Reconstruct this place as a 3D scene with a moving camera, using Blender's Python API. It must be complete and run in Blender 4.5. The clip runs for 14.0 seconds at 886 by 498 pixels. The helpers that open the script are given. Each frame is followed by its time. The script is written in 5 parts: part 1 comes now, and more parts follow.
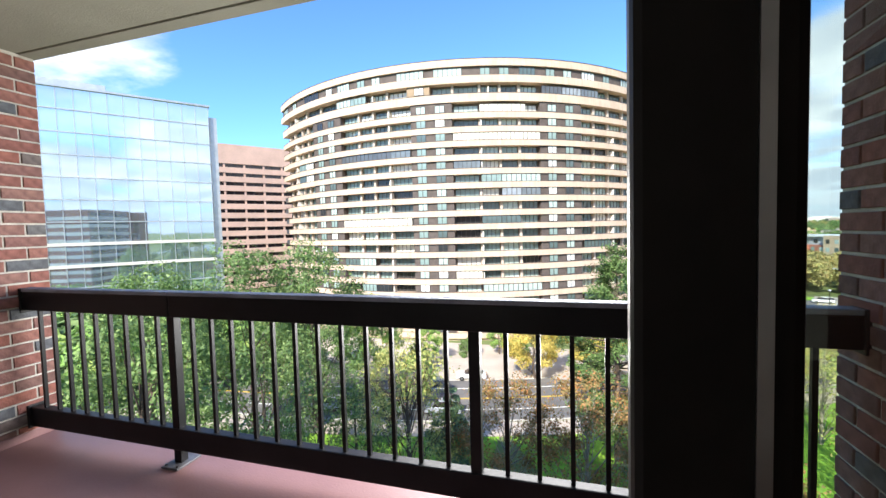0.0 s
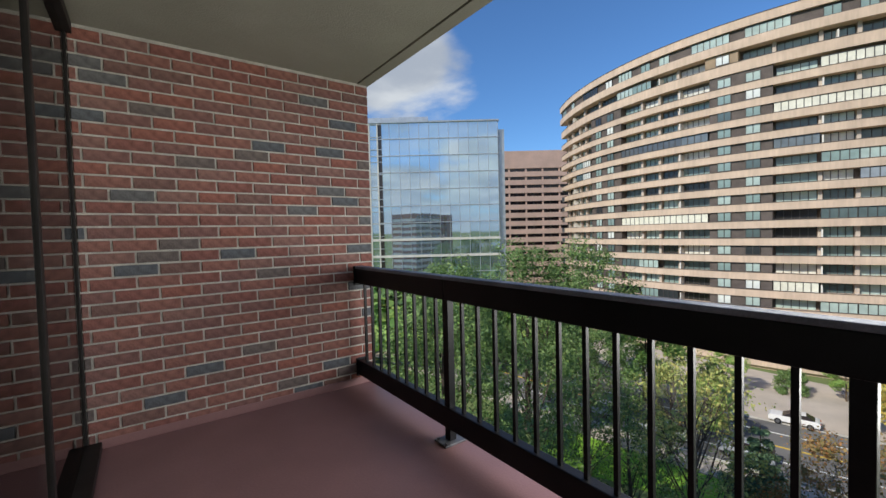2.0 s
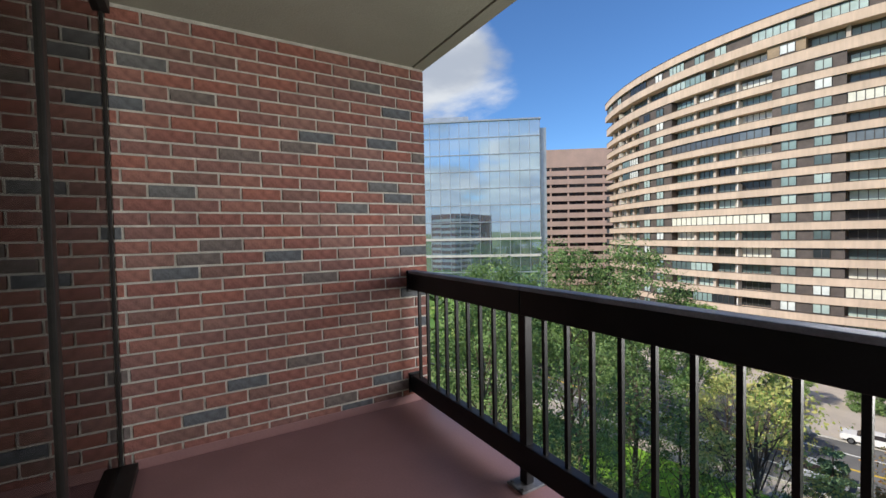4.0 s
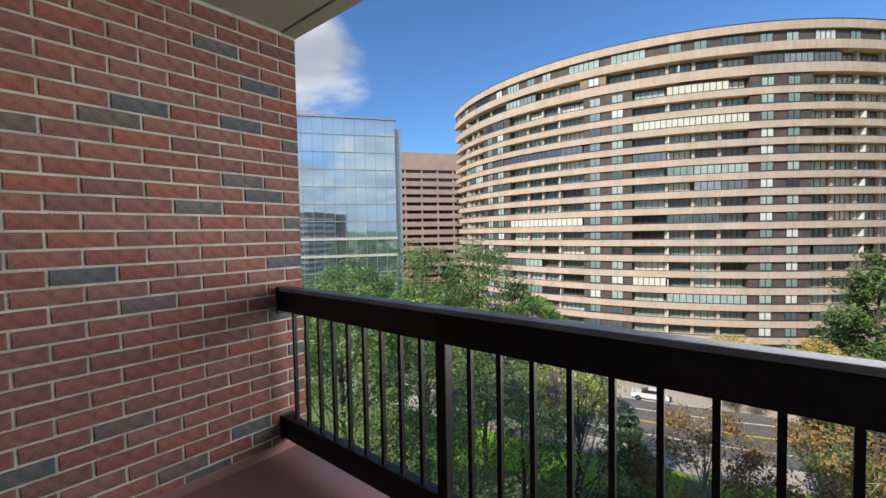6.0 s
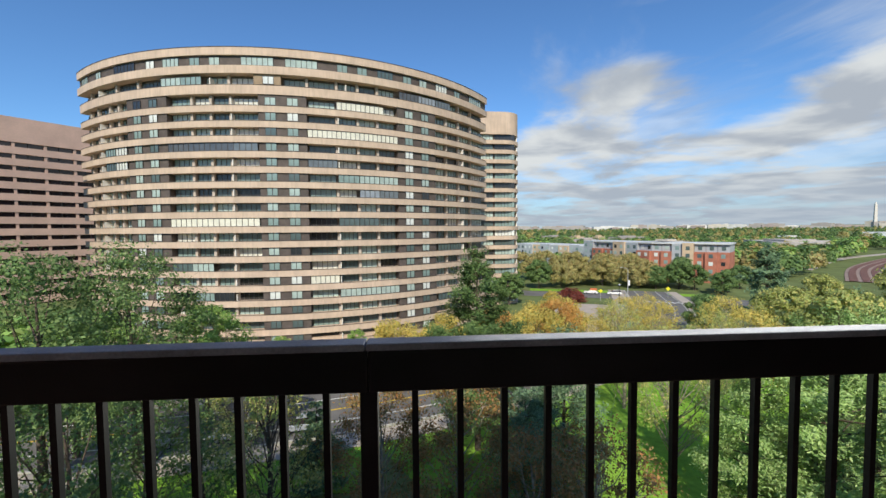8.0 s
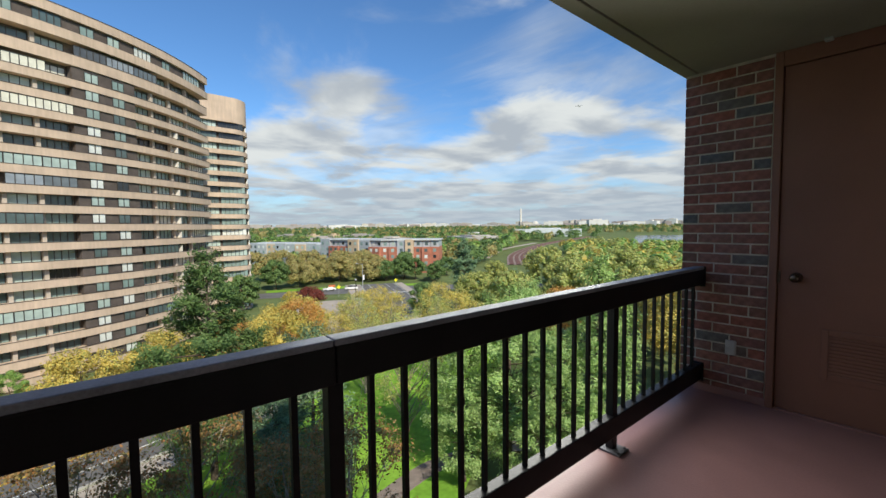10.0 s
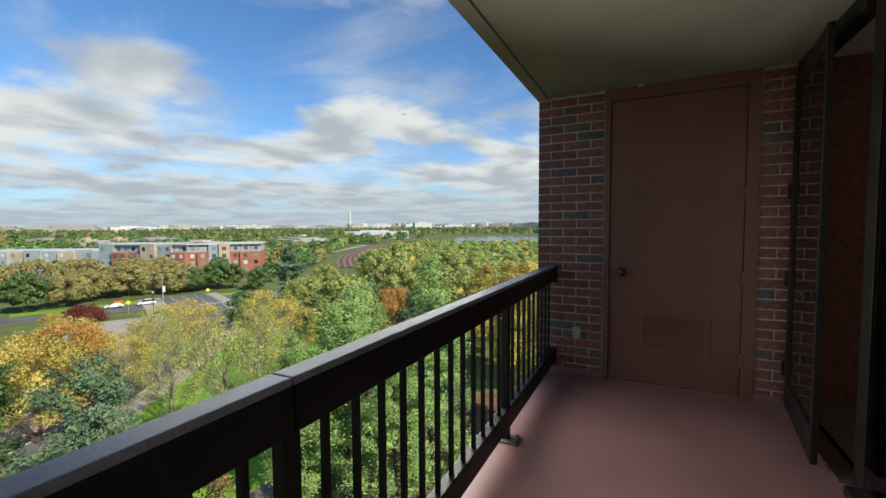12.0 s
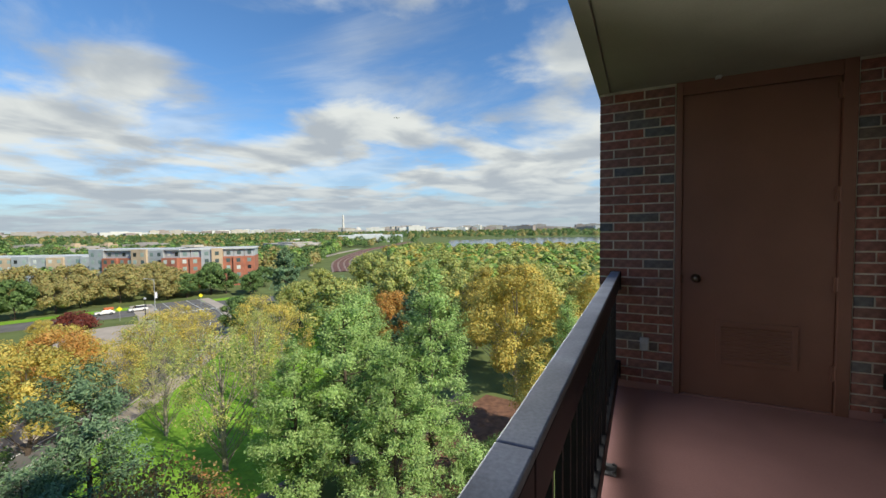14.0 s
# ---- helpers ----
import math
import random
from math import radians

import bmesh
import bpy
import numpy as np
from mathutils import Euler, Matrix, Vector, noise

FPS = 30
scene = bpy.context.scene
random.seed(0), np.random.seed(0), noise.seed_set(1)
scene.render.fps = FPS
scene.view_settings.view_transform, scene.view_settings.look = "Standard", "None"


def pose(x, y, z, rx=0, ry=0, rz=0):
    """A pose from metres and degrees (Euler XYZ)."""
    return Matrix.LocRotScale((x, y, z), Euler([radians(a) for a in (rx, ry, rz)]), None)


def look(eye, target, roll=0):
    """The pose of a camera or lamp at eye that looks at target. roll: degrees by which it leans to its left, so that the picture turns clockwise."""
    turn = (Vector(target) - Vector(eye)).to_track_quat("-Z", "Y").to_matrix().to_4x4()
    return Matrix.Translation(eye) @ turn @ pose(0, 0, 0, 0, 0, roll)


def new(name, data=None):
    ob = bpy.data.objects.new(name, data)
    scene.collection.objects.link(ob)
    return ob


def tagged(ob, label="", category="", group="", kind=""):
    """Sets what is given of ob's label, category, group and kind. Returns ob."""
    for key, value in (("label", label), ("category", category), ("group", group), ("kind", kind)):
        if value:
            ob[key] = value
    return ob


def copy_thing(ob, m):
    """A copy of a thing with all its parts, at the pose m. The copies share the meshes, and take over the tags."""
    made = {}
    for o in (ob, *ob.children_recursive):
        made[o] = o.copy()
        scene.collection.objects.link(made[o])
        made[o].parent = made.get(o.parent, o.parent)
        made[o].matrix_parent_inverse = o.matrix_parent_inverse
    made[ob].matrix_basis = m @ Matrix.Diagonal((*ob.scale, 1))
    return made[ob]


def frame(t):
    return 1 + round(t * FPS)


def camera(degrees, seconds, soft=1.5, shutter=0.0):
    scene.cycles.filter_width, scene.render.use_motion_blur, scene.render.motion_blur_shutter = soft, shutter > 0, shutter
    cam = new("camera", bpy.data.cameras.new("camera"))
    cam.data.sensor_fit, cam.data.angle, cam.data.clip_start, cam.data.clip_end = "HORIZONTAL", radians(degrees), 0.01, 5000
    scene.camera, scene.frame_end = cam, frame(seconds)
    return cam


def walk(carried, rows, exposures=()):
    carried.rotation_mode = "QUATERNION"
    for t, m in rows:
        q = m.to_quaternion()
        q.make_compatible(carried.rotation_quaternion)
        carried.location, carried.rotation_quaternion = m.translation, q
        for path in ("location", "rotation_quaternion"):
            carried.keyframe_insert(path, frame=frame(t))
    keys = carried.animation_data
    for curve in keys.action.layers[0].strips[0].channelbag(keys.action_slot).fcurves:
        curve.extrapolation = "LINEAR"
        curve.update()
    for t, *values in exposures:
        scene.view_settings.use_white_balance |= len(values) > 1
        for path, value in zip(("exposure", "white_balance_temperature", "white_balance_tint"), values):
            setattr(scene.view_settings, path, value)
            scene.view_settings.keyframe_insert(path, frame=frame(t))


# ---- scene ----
cam = camera(94.4, 14.0)
PATH = [
    (0, (3.177, -1.628, 1.225), (2.601, 0.284, 1.129), -1.5),
    (0.5, (3.171, -1.523, 1.214), (2.302, 0.277, 1.127), -1.6),
    (1, (3.104, -1.443, 1.207), (1.93, 0.174, 1.129), -1.6),
    (1.5, (3.027, -1.4, 1.177), (1.6, -0.001, 1.104), -1.4),
    (2, (2.992, -1.329, 1.161), (1.38, -0.148, 1.092), -1.4),
    (2.5, (2.903, -1.266, 1.142), (1.174, -0.261, 1.08), -1.3),
    (5, (2.395, -1.255, 1.192), (0.723, -0.16, 1.123), -0.6),
    (5.5, (2.291, -1.248, 1.199), (0.792, 0.073, 1.125), -0.7),
    (6, (2.162, -1.18, 1.219), (0.899, 0.368, 1.141), -1.0),
    (6.5, (1.943, -1.125, 1.236), (0.984, 0.628, 1.154), -0.8),
    (7, (1.724, -1.139, 1.262), (1.112, 0.763, 1.167), -0.4),
    (7.5, (1.493, -1.098, 1.237), (1.26, 0.886, 1.14), -0.3),
    (8, (1.294, -1.098, 1.238), (1.438, 0.894, 1.145), -0.5),
    (8.5, (1.094, -1.122, 1.246), (1.589, 0.813, 1.153), -0.7),
    (9, (0.931, -1.11, 1.255), (1.742, 0.716, 1.156), -0.8),
    (11.5, (0.478, -0.884, 1.254), (2.173, 0.171, 1.142), -0.3),
    (12, (0.504, -0.714, 1.271), (2.289, 0.182, 1.163), -0.4),
    (12.5, (0.525, -0.54, 1.271), (2.371, 0.22, 1.163), -0.3),
    (13, (0.523, -0.355, 1.276), (2.395, 0.34, 1.172), -0.4),
    (13.5, (0.527, -0.221, 1.275), (2.388, 0.507, 1.175), -0.5),
    (14, (0.523, -0.151, 1.286), (2.322, 0.718, 1.193), -0.8),
]
EXPOSURES = [(0, 1.25, 6500, 10), (0.5, 0.5, 6500, 10), (1.0, 0.15, 6500, 9), (1.5, 0.08, 6500, 8), (2.5, 0.05, 6500, 8), (5.0, 0.34, 6600, 10),
             (6.5, 0.12, 6600, 8), (7.5, 0.08, 6700, 7), (9.0, 0.1, 6800, 6), (11.5, 0.19, 6900, 4), (14.0, 0.18, 7000, 4)]
walk(cam, [(t, look(eye, target, roll)) for t, eye, target, roll in PATH], EXPOSURES)

# ---- light ----
SUN_TO = Vector((-0.12, -0.78, 0.62)).normalized()
sun = new("sun", bpy.data.lights.new("sun", "SUN"))
sun.data.energy, sun.data.angle, sun.data.color = 4.2, radians(0.53), (1.0, 0.93, 0.82)
sun.matrix_world = look((0, 0, 60), Vector((0, 0, 60)) - SUN_TO)

# added fill lamp outside the open front, on top of the world's skylight
opening = new("opening_fill_light", bpy.data.lights.new("opening_fill_light", "AREA"))
opening.data.shape, opening.data.size, opening.data.size_y = "RECTANGLE", 2.2, 1.1
opening.data.energy, opening.data.color = 47.0, (1.0, 0.98, 0.95)
opening.data.spread = radians(140)
opening.matrix_world = look((2.62, 1.15, 0.90), (1.62, -0.25, 0.58))

world = bpy.data.worlds.new("world")
scene.world = world
world.use_nodes = True
wt = world.node_tree
wt.nodes.clear()


def wn(kind, **kw):
    n = wt.nodes.new(kind)
    for k, v in kw.items():
        n.inputs[k].default_value = v
    return n


def wmath(op, a, b=None):
    n = wt.nodes.new("ShaderNodeMath")
    n.operation = op
    for i, v in enumerate((a, b)):
        if v is None:
            continue
        if isinstance(v, (int, float)):
            n.inputs[i].default_value = v
        else:
            wt.links.new(v, n.inputs[i])
    return n.outputs[0]


sky = wt.nodes.new("ShaderNodeTexSky")
sky.sky_type, sky.sun_disc = "NISHITA", False
sky.sun_elevation = math.asin(SUN_TO.z)
sky.sun_rotation = math.atan2(SUN_TO.x, SUN_TO.y)
sky.air_density, sky.dust_density, sky.ozone_density = 1.0, 0.0, 4.0
coord = wt.nodes.new("ShaderNodeTexCoord")
sep = wt.nodes.new("ShaderNodeSeparateXYZ")
wt.links.new(coord.outputs["Generated"], sep.inputs[0])
up = wmath("MAXIMUM", sep.outputs[2], 0.0)
den = wmath("ADD", up, 0.10)
cx, cy = wmath("DIVIDE", sep.outputs[0], den), wmath("DIVIDE", sep.outputs[1], den)
plane = wt.nodes.new("ShaderNodeCombineXYZ")
wt.links.new(cx, plane.inputs[0])
wt.links.new(cy, plane.inputs[1])


def cloud_noise(scale, detail, rough, offset, stretch=(1, 1, 1), distort=0.3):
    m = wt.nodes.new("ShaderNodeMapping")
    m.inputs["Location"].default_value = offset
    m.inputs["Scale"].default_value = stretch
    wt.links.new(plane.outputs[0], m.inputs[0])
    n = wn("ShaderNodeTexNoise", Scale=scale, Detail=detail, Roughness=rough, Distortion=distort)
    wt.links.new(m.outputs[0], n.inputs["Vector"])
    return n.outputs["Fac"]


def ramp(value, lo, hi):
    n = wt.nodes.new("ShaderNodeMapRange")
    n.interpolation_type = "SMOOTHSTEP"
    wt.links.new(value, n.inputs[0])
    n.inputs[1].default_value, n.inputs[2].default_value = lo, hi
    return n.outputs[0]


# cover grows towards the north-east and towards the horizon
east = wmath("MULTIPLY", sep.outputs[0], 0.10)
low = wmath("MULTIPLY", wmath("SUBTRACT", 0.34, up), 0.47)
cover = wmath("ADD", east, low)


def sky_zone(az, el, inner, outer, amount_):
    """More or less cloud in one stretch of the sky."""
    v = (math.sin(radians(az)) * math.cos(radians(el)), math.cos(radians(az)) * math.cos(radians(el)), math.sin(radians(el)))
    dot = wt.nodes.new("ShaderNodeVectorMath")
    dot.operation = "DOT_PRODUCT"
    dot.inputs[1].default_value = v
    wt.links.new(coord.outputs["Generated"], dot.inputs[0])
    return wmath("MULTIPLY", ramp(dot.outputs["Value"], math.cos(radians(outer)), math.cos(radians(inner))), amount_)


for zone in ((-57, 20, 3, 12, 0.20), (-62, 24, 2, 10, 0.14), (-30, 26, 8, 26, -0.16), (-2, 30, 8, 24, -0.10), (27, 13, 3, 12, 0.05), (50.5, 14.5, 2, 8, 0.06),
             (54, 26, 2, 16, 0.05), (41, 21, 3, 12, -0.07), (69, 21, 3, 12, -0.05), (86, 22, 3, 12, 0.05)):
    cover = wmath("ADD", cover, sky_zone(*zone))
puffs = ramp(wmath("ADD", cloud_noise(0.85, 8, 0.56, (3.1, 1.7, 0)), cover), 0.51, 0.71)
wisps = ramp(wmath("ADD", cloud_noise(0.9, 9, 0.62, (7.3, 4.2, 0), (1.0, 0.45, 1), 0.9), cover), 0.50, 0.80)
veil = wmath("MULTIPLY", wisps, 0.55)
amount = wmath("MAXIMUM", puffs, veil)
amount = wmath("MULTIPLY", amount, ramp(sep.outputs[2], -0.06, 0.02))
shade = ramp(cloud_noise(1.7, 5, 0.5, (1.3, 9.4, 0)), 0.35, 0.65)
tone = wt.nodes.new("ShaderNodeMix")
tone.data_type = "RGBA"
wt.links.new(shade, tone.inputs[0])
tone.inputs[6].default_value = (2.9, 3.25, 3.9, 1)
tone.inputs[7].default_value = (5.0, 5.25, 5.6, 1)
deep = wt.nodes.new("ShaderNodeMix")
deep.data_type, deep.blend_type = "RGBA", "MULTIPLY"
deep.inputs[0].default_value = 1.0
deep.inputs[7].default_value = (0.61, 0.855, 1.10, 1)
wt.links.new(sky.outputs[0], deep.inputs[6])
mix = wt.nodes.new("ShaderNodeMix")
mix.data_type = "RGBA"
wt.links.new(amount, mix.inputs[0])
wt.links.new(deep.outputs[2], mix.inputs[6])
wt.links.new(tone.outputs[2], mix.inputs[7])
haze = wt.nodes.new("ShaderNodeMix")
haze.data_type = "RGBA"
wt.links.new(wmath("MULTIPLY", wmath("SUBTRACT", 1.0, ramp(sep.outputs[2], 0.0, 0.16)), 0.75), haze.inputs[0])
wt.links.new(mix.outputs[2], haze.inputs[6])
haze.inputs[7].default_value = (2.7, 3.25, 4.1, 1)
bg = wn("ShaderNodeBackground", Strength=0.135)
wt.links.new(haze.outputs[2], bg.inputs[0])
wout = wt.nodes.new("ShaderNodeOutputWorld")
wt.links.new(bg.outputs[0], wout.inputs[0])


# ---- materials ----
def material(name, color, rough=0.7, metal=0.0, spec=0.5, scale=6.0, vary=0.25, bump=0.0, fine=60.0, island=0.0,
             objvary=0.0, color2=None, stain=0.5, coat=0.0, streak=1.0):
    """A surface with broad stains and fine grain round one base colour."""
    mat = bpy.data.materials.new(name)
    mat.use_nodes = True
    nt = mat.node_tree
    b = nt.nodes["Principled BSDF"]
    b.inputs["Roughness"].default_value, b.inputs["Metallic"].default_value = rough, metal
    b.inputs["Specular IOR Level"].default_value, b.inputs["Coat Weight"].default_value = spec, coat
    tc = nt.nodes.new("ShaderNodeTexCoord")
    big = nt.nodes.new("ShaderNodeTexNoise")
    big.inputs["Scale"].default_value, big.inputs["Detail"].default_value = scale, 6
    small = nt.nodes.new("ShaderNodeTexNoise")
    small.inputs["Scale"].default_value, small.inputs["Detail"].default_value = fine, 4
    run = nt.nodes.new("ShaderNodeMapping")
    run.inputs["Scale"].default_value = (1, 1, streak)
    nt.links.new(tc.outputs["Object"], run.inputs[0])
    nt.links.new(tc.outputs["Object"], big.inputs["Vector"])
    nt.links.new(run.outputs[0], small.inputs["Vector"])
    c = nt.nodes.new("ShaderNodeMix")
    c.data_type = "RGBA"
    hi = color2 or [min(1, v * (1 + vary)) for v in color]
    lo = [v * (1 - vary) for v in color]
    if color2:
        lo = color
    r = nt.nodes.new("ShaderNodeMapRange")
    r.inputs[1].default_value, r.inputs[2].default_value = 0.32, 0.68
    nt.links.new(big.outputs["Fac"], r.inputs[0])
    nt.links.new(r.outputs[0], c.inputs[0])
    c.inputs[6].default_value, c.inputs[7].default_value = (*lo, 1), (*hi, 1)
    out = c.outputs[2]
    g = nt.nodes.new("ShaderNodeMapRange")
    g.inputs[1].default_value, g.inputs[2].default_value = 0.3, 0.7
    g.inputs[3].default_value, g.inputs[4].default_value = 1 - vary * stain, 1 + vary * stain
    nt.links.new(small.outputs["Fac"], g.inputs[0])
    factor = g.outputs[0]
    for weight, node, socket in ((island, "ShaderNodeNewGeometry", "Random Per Island"), (objvary, "ShaderNodeObjectInfo", "Random")):
        if weight:
            s = nt.nodes.new(node)
            m = nt.nodes.new("ShaderNodeMapRange")
            m.inputs[3].default_value, m.inputs[4].default_value = 1 - weight, 1 + weight
            nt.links.new(s.outputs[socket], m.inputs[0])
            p = nt.nodes.new("ShaderNodeMath")
            p.operation = "MULTIPLY"
            nt.links.new(factor, p.inputs[0])
            nt.links.new(m.outputs[0], p.inputs[1])
            factor = p.outputs[0]
    v = nt.nodes.new("ShaderNodeHueSaturation")
    nt.links.new(out, v.inputs["Color"])
    nt.links.new(factor, v.inputs["Value"])
    nt.links.new(v.outputs[0], b.inputs["Base Color"])
    if bump:
        bn = nt.nodes.new("ShaderNodeBump")
        bn.inputs["Strength"].default_value, bn.inputs["Distance"].default_value = bump, 0.01
        nt.links.new(small.outputs["Fac"], bn.inputs["Height"])
        nt.links.new(bn.outputs[0], b.inputs["Normal"])
    return mat


def ramp_material(name, stops, rough=0.7, spec=0.4, source="object", bump=0.0, fine=50.0, grain=0.3, metal=0.0, leafy=0.0):
    """A surface whose colour is drawn per object or per loose piece from a list of (position, colour)."""
    mat = material(name, (0.5, 0.5, 0.5), rough, metal, spec, fine=fine, bump=bump)
    nt = mat.node_tree
    b = nt.nodes["Principled BSDF"]
    if source == "object":
        s = nt.nodes.new("ShaderNodeObjectInfo").outputs["Random"]
    else:
        s = nt.nodes.new("ShaderNodeNewGeometry").outputs["Random Per Island"]
    cr = nt.nodes.new("ShaderNodeValToRGB")
    while len(cr.color_ramp.elements) < len(stops):
        cr.color_ramp.elements.new(0.5)
    for e, (p, c) in zip(cr.color_ramp.elements, stops):
        e.position, e.color = p, (*c, 1)
    cr.color_ramp.interpolation = "CONSTANT" if source == "object" else "LINEAR"
    nt.links.new(s, cr.inputs[0])
    tc = nt.nodes.new("ShaderNodeTexCoord")
    n = nt.nodes.new("ShaderNodeTexNoise")
    n.inputs["Scale"].default_value, n.inputs["Detail"].default_value = fine * 0.3, 5
    nt.links.new(tc.outputs["Object"], n.inputs["Vector"])
    m = nt.nodes.new("ShaderNodeMapRange")
    m.inputs[1].default_value, m.inputs[2].default_value = 0.3, 0.7
    m.inputs[3].default_value, m.inputs[4].default_value = 1 - grain, 1 + grain
    nt.links.new(n.outputs["Fac"], m.inputs[0])
    v = nt.nodes.new("ShaderNodeHueSaturation")
    nt.links.new(cr.outputs[0], v.inputs["Color"])
    nt.links.new(m.outputs[0], v.inputs["Value"])
    nt.links.new(v.outputs[0], b.inputs["Base Color"])
    if leafy:
        t = nt.nodes.new("ShaderNodeBsdfTranslucent")
        nt.links.new(v.outputs[0], t.inputs[0])
        mx = nt.nodes.new("ShaderNodeMixShader")
        mx.inputs[0].default_value = leafy
        nt.links.new(b.outputs[0], mx.inputs[1])
        nt.links.new(t.outputs[0], mx.inputs[2])
        nt.links.new(mx.outputs[0], nt.nodes["Material Output"].inputs[0])
    return mat


def glass_material(name, tint=(0.9, 0.97, 0.95), gloss=0.08):
    """A clear pane: mostly see-through, with a Fresnel mirror on top."""
    mat = bpy.data.materials.new(name)
    mat.use_nodes = True
    nt = mat.node_tree
    nt.nodes.clear()
    tr, gl = nt.nodes.new("ShaderNodeBsdfTransparent"), nt.nodes.new("ShaderNodeBsdfGlossy")
    tr.inputs[0].default_value = (*tint, 1)
    gl.inputs["Roughness"].default_value = 0.01
    fr = nt.nodes.new("ShaderNodeFresnel")
    fr.inputs[0].default_value = 1.5
    ad = nt.nodes.new("ShaderNodeMath")
    ad.operation, ad.use_clamp = "ADD", True
    ad.inputs[1].default_value = gloss
    nt.links.new(fr.outputs[0], ad.inputs[0])
    mx = nt.nodes.new("ShaderNodeMixShader")
    nt.links.new(ad.outputs[0], mx.inputs[0])
    nt.links.new(tr.outputs[0], mx.inputs[1])
    nt.links.new(gl.outputs[0], mx.inputs[2])
    nt.links.new(mx.outputs[0], nt.nodes.new("ShaderNodeOutputMaterial").inputs[0])
    return mat


BRICK_RED = ramp_material("brick_red", [(0, (0.233, 0.099, 0.082)), (0.2, (0.260, 0.120, 0.097)), (0.4, (0.214, 0.109, 0.095)),
                                        (0.6, (0.242, 0.130, 0.110)), (0.8, (0.186, 0.104, 0.089)), (0.9, (0.270, 0.109, 0.084))],
                          rough=0.85, spec=0.25, bump=0.5, fine=90, grain=0.28)
BRICK_SLATE = ramp_material("brick_slate", [(0, (0.11, 0.115, 0.125)), (0.35, (0.135, 0.13, 0.13)), (0.7, (0.15, 0.12, 0.11))],
                            rough=0.8, spec=0.3, bump=0.5, fine=90, grain=0.3)
MORTAR = material("mortar", (0.53, 0.50, 0.45), 0.95, scale=9, vary=0.22, bump=0.6, fine=160)
# cream paint darkened in its base colour to carry the ceiling's shade
CEILING = material("dimmed_ceiling_paint", (0.28, 0.272, 0.222), 0.9, scale=1.6, vary=0.10, bump=0.25, fine=120)
DECK = material("deck_paint", (0.27, 0.145, 0.14), 0.42, spec=0.4, scale=2.2, vary=0.10, bump=0.12, fine=90)
BLACK = material("black_paint", (0.008, 0.008, 0.010), 0.42, spec=0.25, scale=5, vary=0.35, bump=0.06, fine=140)
# black rail cap: the sky's blue-grey sheen is put into the base colour
CAP = material("cap_paint_sky_sheen", (0.23, 0.25, 0.31), 0.55, spec=0.25, scale=5, vary=0.3, bump=0.04, fine=120)
BRONZE = material("bronze_frame", (0.016, 0.013, 0.012), 0.5, spec=0.2, scale=7, vary=0.3)
ALUMINIUM = material("aluminium", (0.45, 0.46, 0.48), 0.35, metal=1.0, scale=20, vary=0.15)
STEEL_FOOT = material("foot_plate_paint", (0.10, 0.10, 0.11), 0.45, spec=0.5, scale=14, vary=0.4)
DOOR_PAINT = material("brown_door_paint", (0.19, 0.088, 0.062), 0.55, scale=2.5, vary=0.08, bump=0.06, fine=150)
BRASS = material("aged_knob", (0.12, 0.09, 0.07), 0.3, metal=1.0, scale=30, vary=0.3)
PLASTIC = material("grey_plastic", (0.42, 0.43, 0.44), 0.5, scale=20, vary=0.12)
VENT_DARK = material("vent_gap", (0.02, 0.012, 0.01), 0.8, scale=10, vary=0.2)
PANE = glass_material("window_glass", (0.84, 0.90, 0.86), 0.04)
ROOM_PAINT = material("room_paint", (0.80, 0.81, 0.76), 0.9, scale=2, vary=0.06)
CARPET = material("carpet", (0.20, 0.14, 0.11), 1.0, scale=30, vary=0.25, bump=0.5, fine=300)
CONCRETE = material("warm_concrete", (0.57, 0.44, 0.335), 0.85, spec=0.3, scale=0.35, vary=0.10, fine=2.5, stain=0.9, streak=0.10)
BROWN_PANEL = material("brown_panel", (0.105, 0.086, 0.076), 0.7, spec=0.3, scale=0.8, vary=0.2, fine=6)
WHITE_FIN = material("white_fin", (0.72, 0.69, 0.62), 0.8, scale=0.6, vary=0.08, fine=5)
# dark wall colour that includes the shade inside the balcony recesses
BAY_DARK = material("shaded_balcony_recess", (0.20, 0.17, 0.14), 0.8, scale=0.9, vary=0.3, fine=5)
FAR_GLASS = ramp_material("curtained_glass", [(0, (0.10, 0.14, 0.14)), (0.24, (0.24, 0.33, 0.31)), (0.50, (0.42, 0.52, 0.48)),
                                              (0.72, (0.72, 0.75, 0.71)), (0.92, (0.035, 0.04, 0.045))],
                          rough=0.12, spec=0.6, fine=1.5, grain=0.25)
BAY_GLASS = ramp_material("balcony_glass", [(0, (0.11, 0.15, 0.15)), (0.26, (0.23, 0.32, 0.30)), (0.52, (0.42, 0.53, 0.49)),
                                            (0.78, (0.04, 0.04, 0.04)), (0.90, (0.66, 0.66, 0.58))],
                          rough=0.15, spec=0.6, fine=1.5, grain=0.3)
FRAME_DARK = material("dark_mullion", (0.05, 0.047, 0.045), 0.5, scale=2, vary=0.2)
MIRROR_GLASS = ramp_material("blue_curtain_wall", [(0, (0.58, 0.71, 0.80)), (0.3, (0.63, 0.76, 0.84)), (0.6, (0.60, 0.74, 0.81)),
                                                   (0.85, (0.70, 0.80, 0.85))], rough=0.03, spec=0.8, metal=0.88, fine=0.3, grain=0.06)
SILVER = material("silver_mullion", (0.55, 0.58, 0.60), 0.4, metal=0.6, scale=1, vary=0.1)
OFFICE_STONE = material("pink_stone", (0.60, 0.41, 0.33), 0.8, scale=0.2, vary=0.10, fine=2)
